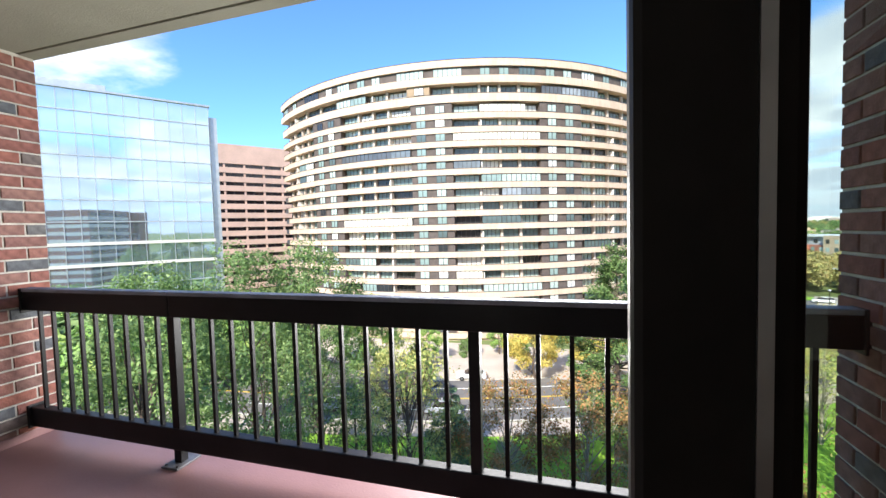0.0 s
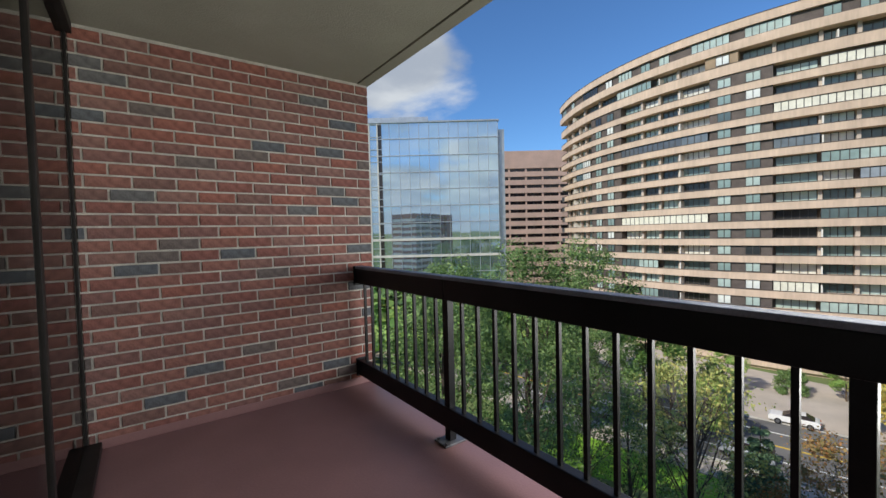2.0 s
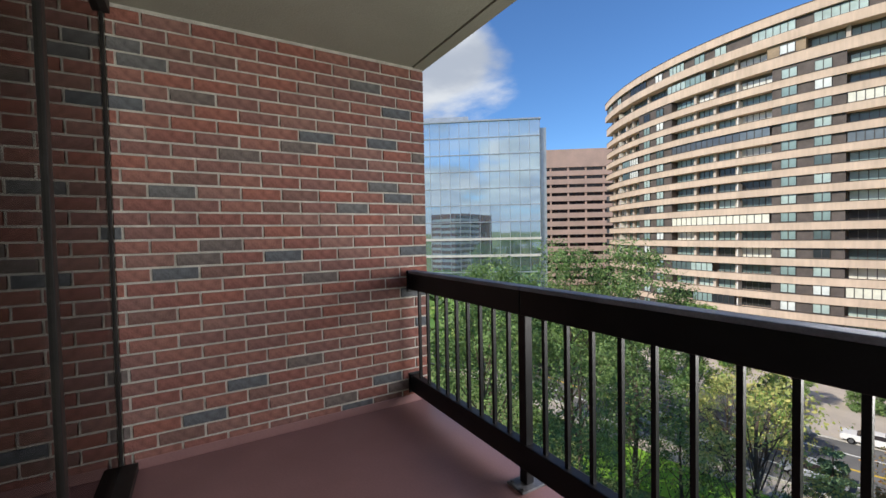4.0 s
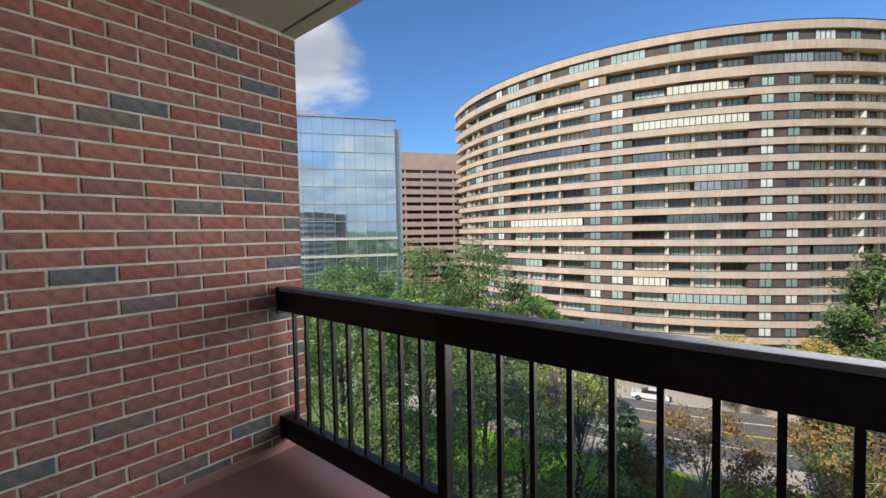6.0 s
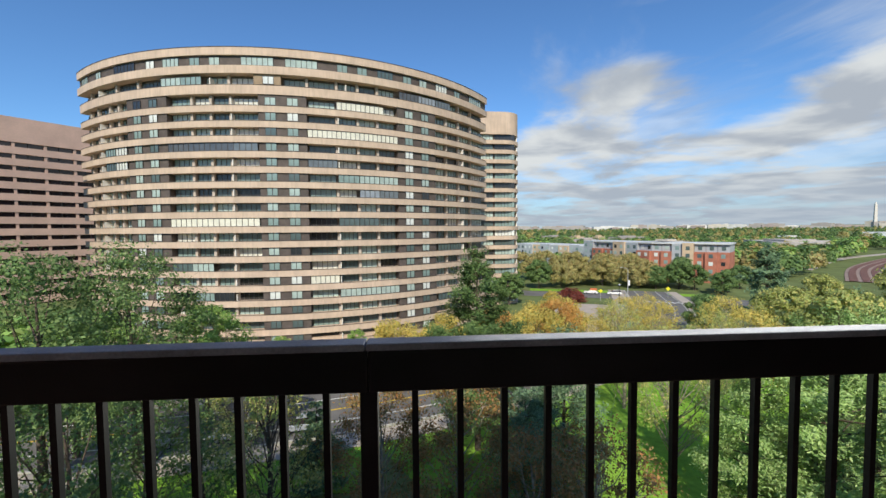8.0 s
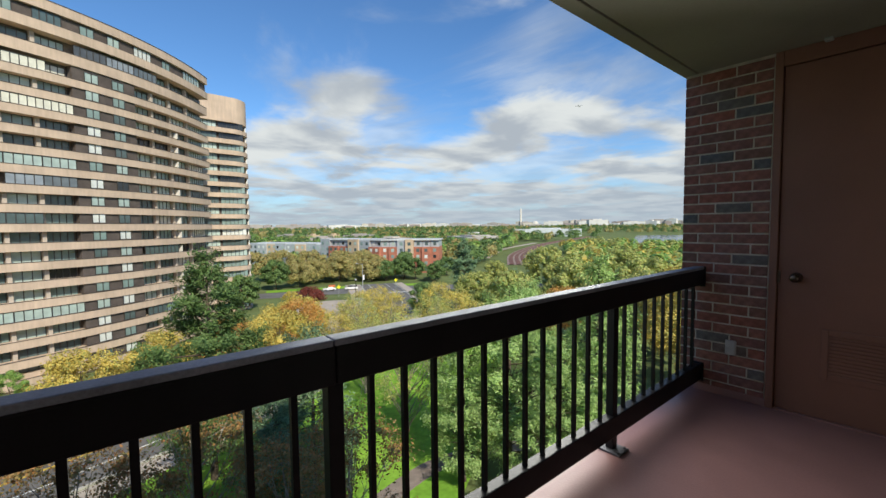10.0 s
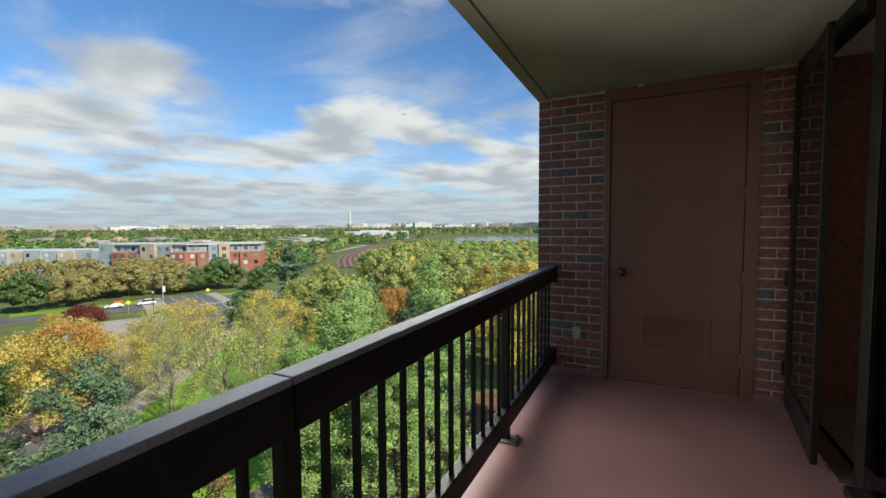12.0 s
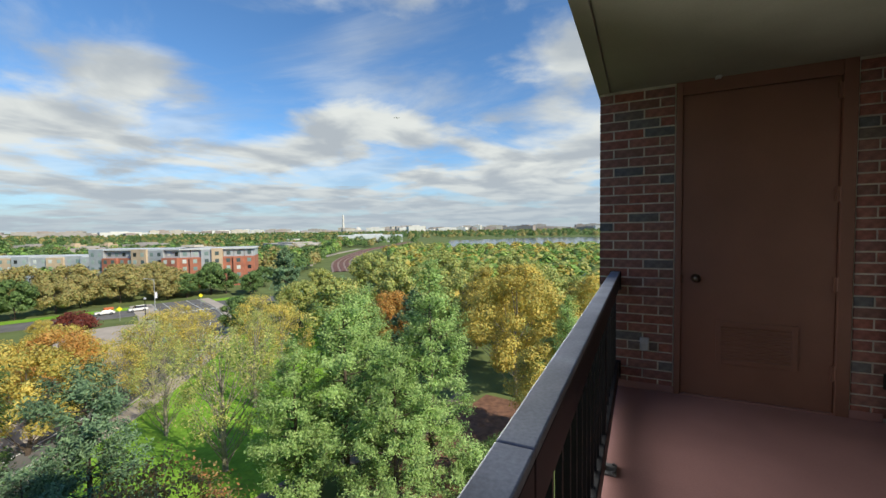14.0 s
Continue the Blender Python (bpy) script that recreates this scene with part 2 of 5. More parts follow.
OFFICE_GLASS = material("dark_strip_glass", (0.035, 0.028, 0.028), 0.15, spec=0.7, scale=0.3, vary=0.3, fine=1)
APT_BRICK = material("orange_brick", (0.44, 0.165, 0.105), 0.85, scale=0.4, vary=0.2, fine=4)
APT_GREY = material("grey_cladding", (0.40, 0.43, 0.45), 0.7, scale=0.3, vary=0.12, fine=3)
APT_TAN = material("tan_cladding", (0.58, 0.44, 0.30), 0.8, scale=0.3, vary=0.12, fine=3)
APT_ROOF = material("pale_roof", (0.60, 0.62, 0.62), 0.8, scale=0.15, vary=0.12, fine=2)
ASPHALT = material("asphalt", (0.155, 0.15, 0.145), 0.9, scale=0.25, vary=0.18, bump=0.3, fine=25)
SIDEWALK = material("concrete_pavement", (0.46, 0.40, 0.34), 0.9, scale=0.3, vary=0.12, fine=12)
KERB = material("kerb_stone", (0.48, 0.46, 0.42), 0.9, scale=1, vary=0.15, fine=12)
ROAD_WHITE = material("road_white", (0.72, 0.72, 0.70), 0.8, scale=3, vary=0.15, fine=20)
ROAD_YELLOW = material("road_yellow", (0.62, 0.42, 0.06), 0.8, scale=3, vary=0.15, fine=20)
BIKE_GREEN = material("bike_lane_green", (0.16, 0.40, 0.32), 0.85, scale=1, vary=0.15, fine=10)
GRASS = material("grass", (0.18, 0.37, 0.045), 0.95, spec=0.1, scale=0.10, vary=0.35, fine=1.6, bump=0.4, color2=(0.27, 0.46, 0.06))
FAR_LAND = material("far_land", (0.17, 0.22, 0.09), 0.98, spec=0.05, scale=0.02, vary=0.4, fine=0.15, color2=(0.15, 0.18, 0.07))
MULCH = material("mulch", (0.20, 0.10, 0.065), 0.95, scale=1.5, vary=0.3, bump=0.5, fine=20)
PATHWAY = material("path", (0.26, 0.21, 0.18), 0.9, scale=1, vary=0.2, fine=14)
WATER = material("river_water", (0.10, 0.14, 0.17), 0.12, spec=0.6, scale=0.02, vary=0.2, fine=0.6, bump=0.05)
BALLAST = material("ballast", (0.30, 0.22, 0.18), 0.95, scale=0.3, vary=0.2, fine=8)
TRACK_BED = material("rusty_track", (0.18, 0.085, 0.06), 0.8, scale=0.5, vary=0.2, fine=6)
BARK = material("bark", (0.115, 0.085, 0.065), 0.95, scale=1.2, vary=0.4, bump=0.7, fine=14)
BARK_PALE = material("pale_bark", (0.33, 0.29, 0.23), 0.9, scale=1.6, vary=0.4, bump=0.5, fine=10)
CITY_STONE = ramp_material("city_stone", [(0, (0.55, 0.50, 0.43)), (0.3, (0.40, 0.36, 0.33)), (0.55, (0.66, 0.64, 0.60)), (0.8, (0.36, 0.30, 0.27))],
                           rough=0.9, fine=0.1, grain=0.1)
MARBLE = material("pale_marble", (0.66, 0.62, 0.55), 0.8, scale=0.02, vary=0.06, fine=0.3)


def leaves(name, stops):
    return ramp_material(name, stops, rough=0.55, spec=0.3, source="island", fine=1.0, grain=0.25, leafy=0.28)


LEAF_DARK = leaves("leaf_dark_green", [(0, (0.10, 0.175, 0.06)), (0.6, (0.17, 0.275, 0.09)), (1, (0.28, 0.385, 0.135))])
LEAF_MID = leaves("leaf_mid_green", [(0, (0.18, 0.34, 0.09)), (0.6, (0.30, 0.48, 0.12)), (1, (0.46, 0.57, 0.16))])
# olive, yellow and tan leaves carry a little added blue for haze
LEAF_OLIVE = leaves("leaf_olive", [(0, (0.30, 0.37, 0.12)), (0.5, (0.46, 0.52, 0.16)), (1, (0.66, 0.58, 0.20))])
LEAF_YELLOW = leaves("leaf_yellow", [(0, (0.40, 0.42, 0.12)), (0.5, (0.68, 0.54, 0.14)), (1, (0.72, 0.55, 0.14))])
LEAF_ORANGE = leaves("leaf_orange", [(0, (0.44, 0.30, 0.10)), (0.5, (0.68, 0.40, 0.11)), (1, (0.68, 0.32, 0.10))])
LEAF_RUST = leaves("leaf_rust", [(0, (0.185, 0.185, 0.064)), (0.5, (0.370, 0.249, 0.098)), (1, (0.477, 0.206, 0.076))])
LEAF_TAN = leaves("leaf_tan", [(0, (0.32, 0.35, 0.13)), (0.5, (0.46, 0.41, 0.16)), (1, (0.52, 0.38, 0.15))])
LEAF_RED = leaves("leaf_red", [(0, (0.155, 0.046, 0.039)), (1, (0.310, 0.078, 0.054))])
NEEDLE = leaves("needle_green", [(0, (0.22, 0.36, 0.11)), (0.6, (0.40, 0.58, 0.19)), (1, (0.54, 0.68, 0.28))])
NEEDLE_DARK = leaves("needle_dark", [(0, (0.07, 0.13, 0.04)), (0.6, (0.135, 0.225, 0.07)), (1, (0.23, 0.33, 0.11))])
NEEDLE_BLUE = leaves("needle_blue", [(0, (0.115, 0.19, 0.11)), (0.6, (0.20, 0.32, 0.17)), (1, (0.31, 0.45, 0.24))])


# ---- mesh helpers ----
def box_bm(x0, x1, y0, y1, z0, z1, bevel=0.0, bm=None):
    bm = bm or bmesh.new()
    r = bmesh.ops.create_cube(bm, size=1.0)
    for v in r["verts"]:
        v.co = Vector(((x0 + x1) / 2 + v.co.x * (x1 - x0), (y0 + y1) / 2 + v.co.y * (y1 - y0), (z0 + z1) / 2 + v.co.z * (z1 - z0)))
    if bevel:
        es = list({e for v in r["verts"] for e in v.link_edges})
        bmesh.ops.bevel(bm, geom=es, offset=bevel, segments=2, affect="EDGES", profile=0.5)
    return bm


def rod_bm(p, q, r0, r1=None, sides=10, bm=None):
    bm = bm or bmesh.new()
    p, q = Vector(p), Vector(q)
    r1 = r0 if r1 is None else r1
    turn = (q - p).to_track_quat("Z", "Y").to_matrix().to_4x4()
    bmesh.ops.create_cone(bm, cap_ends=True, segments=sides, radius1=r0, radius2=r1, depth=(q - p).length,
                          matrix=Matrix.Translation((p + q) / 2) @ turn)
    return bm


def mesh_of(name, bm, *mats):
    me = bpy.data.meshes.new(name)
    bm.normal_update()
    bm.to_mesh(me)
    bm.free()
    for m in mats:
        me.materials.append(m)
    return me


def part(name, bm, mat, parent, label=""):
    ob = new(name, mesh_of(name, bm, mat))
    ob.parent = parent
    return tagged(ob, label)


def thing(name, label, category, kind="", group="", at=None):
    ob = new(name)
    if at:
        ob.matrix_world = at
    return tagged(ob, label, category, group, kind)


def solid(name, bm, mat, label, category, kind="structure", group=""):
    return tagged(new(name, mesh_of(name, bm, mat)), label, category, group, kind)


def raw(name, verts, faces, mat, parent=None, smooth=False):
    me = bpy.data.meshes.new(name)
    me.from_pydata([tuple(v) for v in verts], [], faces)
    me.materials.append(mat)
    if smooth:
        me.polygons.foreach_set("use_smooth", [True] * len(me.polygons))
    me.update()
    ob = new(name, me)
    ob.parent = parent
    return ob


def strip(name, pts, width, z, mat, label, category, parent=None, shift=0.0):
    """A flat ribbon along a line on the ground, with a little depth."""
    P = [Vector((x, y, 0)) for x, y in pts]
    fine = []
    for i in range(len(P) - 1):
        a, b, c, d = P[max(i - 1, 0)], P[i], P[i + 1], P[min(i + 2, len(P) - 1)]
        for k in range(8):
            t = k / 8
            fine.append(0.5 * ((2 * b) + (c - a) * t + (2 * a - 5 * b + 4 * c - d) * t * t + (3 * b - a - 3 * c + d) * t ** 3))
    fine.append(P[-1])
    verts, faces = [], []
    for i, p in enumerate(fine):
        d = (fine[min(i + 1, len(fine) - 1)] - fine[max(i - 1, 0)]).normalized()
        n = Vector((-d.y, d.x, 0))
        for s in (-0.5, 0.5):
            q = p + n * (shift + s * width)
            verts.append((q.x, q.y, z))
            verts.append((q.x, q.y, z - 0.4))
        if i:
            a, b = 4 * i - 4, 4 * i
            faces += [(a, b, b + 2, a + 2), (a + 1, b + 1, b, a), (a + 2, b + 2, b + 3, a + 3)]
    ob = raw(name, verts, faces, mat, parent)
    return ob if parent else tagged(ob, label, category, "", "structure")


# ---- balcony: shell ----
W, H, YF, YW = 4.10, 2.355, -1.62, 0.158
G = -21.5
COURSE, BLEN = H / 32.5, 0.217

floor = solid("floor", box_bm(-0.02, W + 0.02, YF - 0.1, 0.18, -0.22, 0.0, 0.006), DECK, "dull red-brown painted concrete balcony deck", "floor")
curb = thing("baseboard", "painted red-brown upstand along the brick walls", "trim", "structure")
part("upstand", box_bm(0.0, 0.010, YF + 0.05, 0.12, 0.0, 0.055, 0.004), DECK, curb)
part("upstand", box_bm(W - 0.010, W, -0.40, 0.12, 0.0, 0.055, 0.004), DECK, curb)
part("upstand", box_bm(W - 0.010, W, YF + 0.05, -1.39, 0.0, 0.055, 0.004), DECK, curb)

ceiling = solid("ceiling", box_bm(-0.02, W + 0.02, YF - 0.1, 0.066, H, H + 0.2), CEILING, "cream painted concrete balcony ceiling, darkened in colour for shade", "ceiling")
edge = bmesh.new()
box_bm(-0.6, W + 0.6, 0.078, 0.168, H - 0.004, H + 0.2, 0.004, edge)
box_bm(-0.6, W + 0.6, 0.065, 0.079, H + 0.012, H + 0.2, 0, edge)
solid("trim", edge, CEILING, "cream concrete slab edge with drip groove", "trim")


def brick_mesh(w, h, d=0.012):
    """A brick's face with worn, bevelled edges, standing proud along x."""
    bm = bmesh.new()
    box_bm(-d, d, -w / 2, w / 2, -h / 2, h / 2, 0, bm)
    es = [e for e in bm.edges if all(abs(v.co.x) > d * 0.9 for v in e.verts) and e.verts[0].co.x * e.verts[1].co.x > 0]
    bmesh.ops.bevel(bm, geom=es, offset=0.0028, segments=1, affect="EDGES")
    return bm


BRICKS = {}


def brick_data(w, slate):
    key = (round(w, 3), slate)
    if key not in BRICKS:
        BRICKS[key] = mesh_of("brick", brick_mesh(w, COURSE - 0.0115), BRICK_SLATE if slate else BRICK_RED)
    return BRICKS[key]


rng = random.Random(11)
JOINT = 0.0115


def brick_run(parent, x, y0, y1, z0, z1, slate_share, phase=0):
    """Running bond between y0 and y1 on a wall whose face is at x."""
    rows = int(round((z1 - z0) / COURSE + 0.4))
    for r in range(rows):
        z = z0 + (r + 0.5) * COURSE
        if z > z1 - 0.01:
            break
        y = y1
        first = BLEN / 2 if (r + phase) % 2 else BLEN
        last = False
        while y > y0 + 0.02:
            w = min(first, y - y0)
            if w > 0.03:
                last = rng.random() < slate_share and not last
                b = new("brick", brick_data(w - JOINT, last))
                b.parent = parent
                b.location = (x + rng.uniform(-0.0012, 0.0012), y - w / 2, z + rng.uniform(-0.0008, 0.0008))
                b.rotation_euler = (rng.uniform(-0.004, 0.004), 0, rng.uniform(-0.004, 0.004))
            y -= w
            first = BLEN


wall_west = solid("wall_west", box_bm(-0.30, -0.002, YF + 0.0, YW - 0.006, -0.22, H), MORTAR, "red brick balcony end wall with slate-grey bricks", "wall")
wall_east = thing("wall_east", "red brick balcony end wall around a service door", "wall", "structure")
part("mortar", box_bm(W + 0.002, W + 0.30, -0.385, YW - 0.006, -0.22, H), MORTAR, wall_east)
part("mortar", box_bm(W + 0.002, W + 0.30, YF - 0.0, -1.405, -0.22, H), MORTAR, wall_east)
part("mortar", box_bm(W + 0.062, W + 0.30, -1.405, -0.385, -0.22, H), MORTAR, wall_east)

# the brown service door and its frame
door = thing("door_1", "brown painted metal service door with louvred vent, closed", "door", "structure")
D0, D1, DT = -1.325, -0.43, 2.255
part("door_leaf", box_bm(W + 0.012, W + 0.055, D0, D1, 0.012, DT, 0.003), DOOR_PAINT, door)
fr = bmesh.new()
box_bm(W - 0.012, W + 0.07, D1 + 0.004, D1 + 0.047, 0.0, H, 0.004, fr)
box_bm(W - 0.012, W + 0.07, D0 - 0.078, D0 - 0.004, 0.0, H, 0.004, fr)
box_bm(W - 0.010, W + 0.07, D0 - 0.004, D1 + 0.004, DT + 0.004, H, 0.004, fr)
part("door_frame", fr, DOOR_PAINT, door)
part("threshold", box_bm(W - 0.01, W + 0.07, D0 - 0.003, D1 + 0.003, 0.0, 0.010), DECK, door)
vent = part("vent", box_bm(W + 0.013, W + 0.02, -1.10, -0.69, 0.305, 0.55), VENT_DARK, door, "louvred metal vent grille")
vf = bmesh.new()
for y0, y1, z0, z1 in ((-1.135, -1.10, 0.27, 0.585), (-0.69, -0.655, 0.27, 0.585), (-1.10, -0.69, 0.27, 0.305), (-1.10, -0.69, 0.55, 0.585)):
    box_bm(W + 0.003, W + 0.016, y0, y1, z0, z1, 0.003, vf)
part("vent_frame", vf, DOOR_PAINT, vent)
for i in range(11):
    s = bmesh.new()
    box_bm(-0.002, 0.002, -1.10, -0.69, -0.0085, 0.0085, 0, s)
    bmesh.ops.transform(s, matrix=pose(W + 0.010, 0, 0.318 + i * 0.0222, 0, 40, 0), verts=s.verts)
    part("slat", s, DOOR_PAINT, vent)
for z in (0.282, 0.884, 1.486, 2.16):
    hb = rod_bm((W - 0.006, D0 - 0.006, z - 0.05), (W - 0.006, D0 - 0.006, z + 0.05), 0.008, sides=10)
    box_bm(W - 0.004, W + 0.012, D0 - 0.026, D0 + 0.016, z - 0.05, z + 0.05, 0, hb)
    part("hinge", hb, DOOR_PAINT, door)
kb = rod_bm((W + 0.012, -0.524, 0.897), (W + 0.002, -0.524, 0.897), 0.033, 0.030, 20)
rod_bm((W + 0.004, -0.524, 0.897), (W - 0.03, -0.524, 0.897), 0.011, sides=12, bm=kb)
bmesh.ops.create_uvsphere(kb, u_segments=18, v_segments=12, radius=0.027, matrix=pose(W - 0.047, -0.524, 0.897) @ Matrix.Diagonal((0.8, 1, 1, 1)))
part("door_knob", kb, BRASS, door, "round dark bronze knob")
part("latch_plate", box_bm(W + 0.002, W + 0.013, D1 - 0.012, D1 + 0.003, 0.86, 0.935), BRASS, door)

outlet = thing("wall_outlet", "grey weatherproof outlet cover on the brick wall", "outlet")
part("cover", box_bm(W - 0.026, W - 0.004, -0.215, -0.148, 0.312, 0.418, 0.006), PLASTIC, outlet)
part("flap", box_bm(W - 0.032, W - 0.027, -0.208, -0.155, 0.322, 0.366, 0.002), PLASTIC, outlet)
part("flap", box_bm(W - 0.032, W - 0.027, -0.208, -0.155, 0.370, 0.410, 0.002), PLASTIC, outlet)
clip = solid("ceiling_clip", box_bm(W - 0.06, W - 0.015, -0.66, -0.62, H - 0.018, H, 0.005), PLASTIC, "small pale plastic clip under the ceiling", "clip", "")

# ---- balcony: railing ----
railing = thing("railing", "black painted metal balcony railing with square balusters", "railing")
P1, P2 = 1.168, 2.805
tr = bmesh.new()
box_bm(0.012, P1 - 0.001, 0.0, 0.062, 0.800, 0.914, 0.006, tr)
box_bm(P1 + 0.001, W - 0.012, 0.0, 0.062, 0.800, 0.914, 0.006, tr)
part("top_rail", tr, BLACK, railing)
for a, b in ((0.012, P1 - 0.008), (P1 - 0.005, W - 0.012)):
    part("rail_cap", box_bm(a, b, -0.002, 0.066, 0.914, 0.934, 0.004), CAP, railing, "black cap strip with the sky's sheen in its colour")
part("bottom_rail", box_bm(0.012, W - 0.012, 0.0, 0.058, 0.082, 0.200, 0.006), BLACK, railing)
for z0, z1 in ((0.785, 0.935), (0.07, 0.212)):
    for x0, x1 in ((-0.002, 0.014), (W - 0.014, W + 0.002)):
        part("wall_bracket", box_bm(x0, x1, -0.012, 0.075, z0, z1, 0.004), BLACK, railing)
for x in (P1, P2):
    p = part("post", box_bm(x - 0.024, x + 0.024, 0.008, 0.052, 0.012, 0.802, 0.003), BLACK, railing)
    part("foot_plate", box_bm(x - 0.055, x + 0.055, -0.045, 0.105, 0.0, 0.012, 0.003), STEEL_FOOT, p)
    for dx in (-0.038, 0.038):
        part("bolt", rod_bm((x + dx, -0.028, 0.012), (x + dx, -0.028, 0.021), 0.008, sides=6), STEEL_FOOT, p)
bal = mesh_of("baluster", box_bm(-0.009, 0.009, -0.009, 0.009, 0.199, 0.801), BLACK)
spans = [(i + 1) * P1 / 10 for i in range(9)] + [P1 + (i + 1) * (P2 - P1) / 13 for i in range(12)]
spans += [P2 + (i + 1) * (W - P2) / 10 for i in range(9)]
for x in spans:
    b = new("baluster", bal)
    b.parent, b.location = railing, (x, 0.029, 0)

# ---- balcony: glazed front ----
window = thing("window_1", "tall dark bronze framed balcony window, closed", "window", "structure")
XJ = 3.02


def member(name, x0, x1, y0, y1, z0, z1, parent, mat=BRONZE, b=0.003):
    return part(name, box_bm(x0, x1, y0, y1, z0, z1, b), mat, parent)


member("window_sill", 0.012, XJ, YF - 0.05, YF + 0.065, 0.0, 0.045, window)
member("window_frame", 0.0, XJ, YF - 0.05, YF + 0.03, H - 0.06, H, window)
member("window_frame", 0.002, 0.022, YF - 0.05, YF + 0.004, 0.045, H - 0.06, window)
member("mullion", 0.97, 1.01, YF - 0.05, YF + 0.006, 0.045, H - 0.06, window)
member("window_frame", XJ, XJ + 0.10, YF - 0.05, YF - 0.002, 0.0, H, window)
for a, b in ((0.022, 0.97), (1.01, XJ)):
    g = member("pane", a, b, YF - 0.010, YF - 0.004, 0.045, H - 0.06, window, PANE, 0)
    g.visible_shadow = False
head = solid("door_head", box_bm(XJ + 0.10, W - 0.005, YF - 0.05, YF + 0.03, H - 0.09, H, 0.003), BRONZE, "dark bronze door head frame", "trim")
solid("door_jamb", box_bm(W - 0.05, W - 0.002, YF - 0.05, YF + 0.03, 0.0, H - 0.09, 0.003), BRONZE, "dark bronze door jamb", "trim")
solid("door_sill", box_bm(XJ + 0.10, W - 0.05, YF - 0.05, YF + 0.055, 0.0, 0.022, 0.003), ALUMINIUM, "worn metal door threshold", "trim")
LEAF = 0.860
HINGE = Vector((W - 0.05, YF + 0.035, 0))
ajar = thing("door_2", "dark bronze framed glass balcony door, standing ajar", "door", "structure", at=pose(HINGE.x, HINGE.y, 0, 0, 0, -6.0))


def leaf(name, x0, x1, z0, z1, y0=-0.015, y1=0.015, mat=BRONZE, b=0.003, parent=None):
    return part(name, box_bm(-x1, -x0, y0, y1, z0, z1, b), mat, parent or ajar)


DH = H - 0.095
leaf("stile", 0.0, 0.085, 0.03, DH)
leaf("stile", LEAF - 0.038, LEAF, 0.03, DH)
leaf("rail", 0.085, LEAF - 0.038, 0.03, 0.20)
leaf("rail", 0.085, LEAF - 0.038, DH - 0.10, DH)
g = leaf("pane", 0.085, LEAF - 0.038, 0.20, DH - 0.10, -0.003, 0.003, PANE, 0)
g.visible_shadow = False
# thin bright strip added to draw the highlight line on the dark stile
leaf("stile_highlight", LEAF - 0.0308, LEAF - 0.0275, 0.03, DH, -0.0165, -0.0152, ALUMINIUM, 0)
hb = rod_bm((-LEAF + 0.03, 0.015, 0.90), (-LEAF + 0.03, 0.06, 0.90), 0.012, sides=12)
rod_bm((-LEAF + 0.03, 0.057, 0.90), (-LEAF + 0.14, 0.057, 0.90), 0.010, 0.008, 12, hb)
rod_bm((-LEAF + 0.03, 0.015, 0.90), (-LEAF + 0.03, 0.030, 0.90), 0.024, sides=18, bm=hb)
part("lever_handle", hb, BRASS, ajar, "worn brass lever handle")
for z in (0.28, 0.90, 1.50):
    part("hinge", rod_bm((0.006, 0.026, z - 0.05), (0.006, 0.026, z + 0.05), 0.009), BRONZE, ajar)

# ---- the room behind ----
solid("room_floor", box_bm(-0.7, 6.0, -6.0, YF - 0.06, -0.2, 0.0), CARPET, "brown carpet of the dim room", "floor")
solid("room_ceiling", box_bm(-0.7, 6.0, -6.0, YF - 0.06, 2.45, 2.6), ROOM_PAINT, "white painted room ceiling", "ceiling")
solid("wall_room_west", box_bm(-0.7, -0.5, -6.0, YF - 0.06, 0.0, 2.45), ROOM_PAINT, "pale painted room wall", "wall")
solid("wall_room_east", box_bm(4.45, 6.0, -6.0, YF - 0.06, 0.0, 2.45), ROOM_PAINT, "pale painted room wall", "wall")
solid("wall_room_south", box_bm(-0.5, 4.45, -6.2, -6.0, 0.0, 2.45), ROOM_PAINT, "pale painted room wall", "wall")
# unseen pier, added in near-black to keep the room dark behind the glass
solid("wall_room_pier", box_bm(-0.5, -0.002, YF - 0.30, YF - 0.06, 0.0, 2.45), BRONZE, "added dark pier behind the window glass", "wall")
solid("wall_room_lintel", box_bm(-0.5, 4.45, YF - 0.10, YF - 0.052, H - 0.01, 2.45), ROOM_PAINT, "painted lintel over the window", "wall")
wand = thing("blind_wand", "clear plastic blind wand behind the window", "blind wand")
part("rod", rod_bm((1.72, YF - 0.06, 1.25), (1.72, YF - 0.06, 2.0), 0.005, sides=8), PLASTIC, wand)
part("hook", rod_bm((1.72, YF - 0.06, 2.0), (1.72, YF - 0.06, H - 0.055), 0.002, sides=6), PLASTIC, wand)

# the rest of the block that carries the balcony
own = thing("home_block", "tall red brick apartment block carrying the balcony", "building")
HT = 11.0
part("wall", box_bm(-19, -0.31, -14, YW - 0.03, G, HT), BRICK_RED, own)
part("wall", box_bm(W + 0.31, 9.0, -14, YW - 0.03, G, HT), BRICK_RED, own)
part("wall", box_bm(-0.31, W + 0.31, -14, YF - 0.02, 2.62, HT), BRICK_RED, own)
part("wall", box_bm(-0.31, W + 0.31, -14, YF - 0.02, G, -0.24), BRICK_RED, own)
part("wall", box_bm(-0.31, W + 0.31, -14, -6.22, -0.24, 2.62), BRICK_RED, own)
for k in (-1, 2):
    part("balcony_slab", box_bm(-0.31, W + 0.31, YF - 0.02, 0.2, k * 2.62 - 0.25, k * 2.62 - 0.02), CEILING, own)
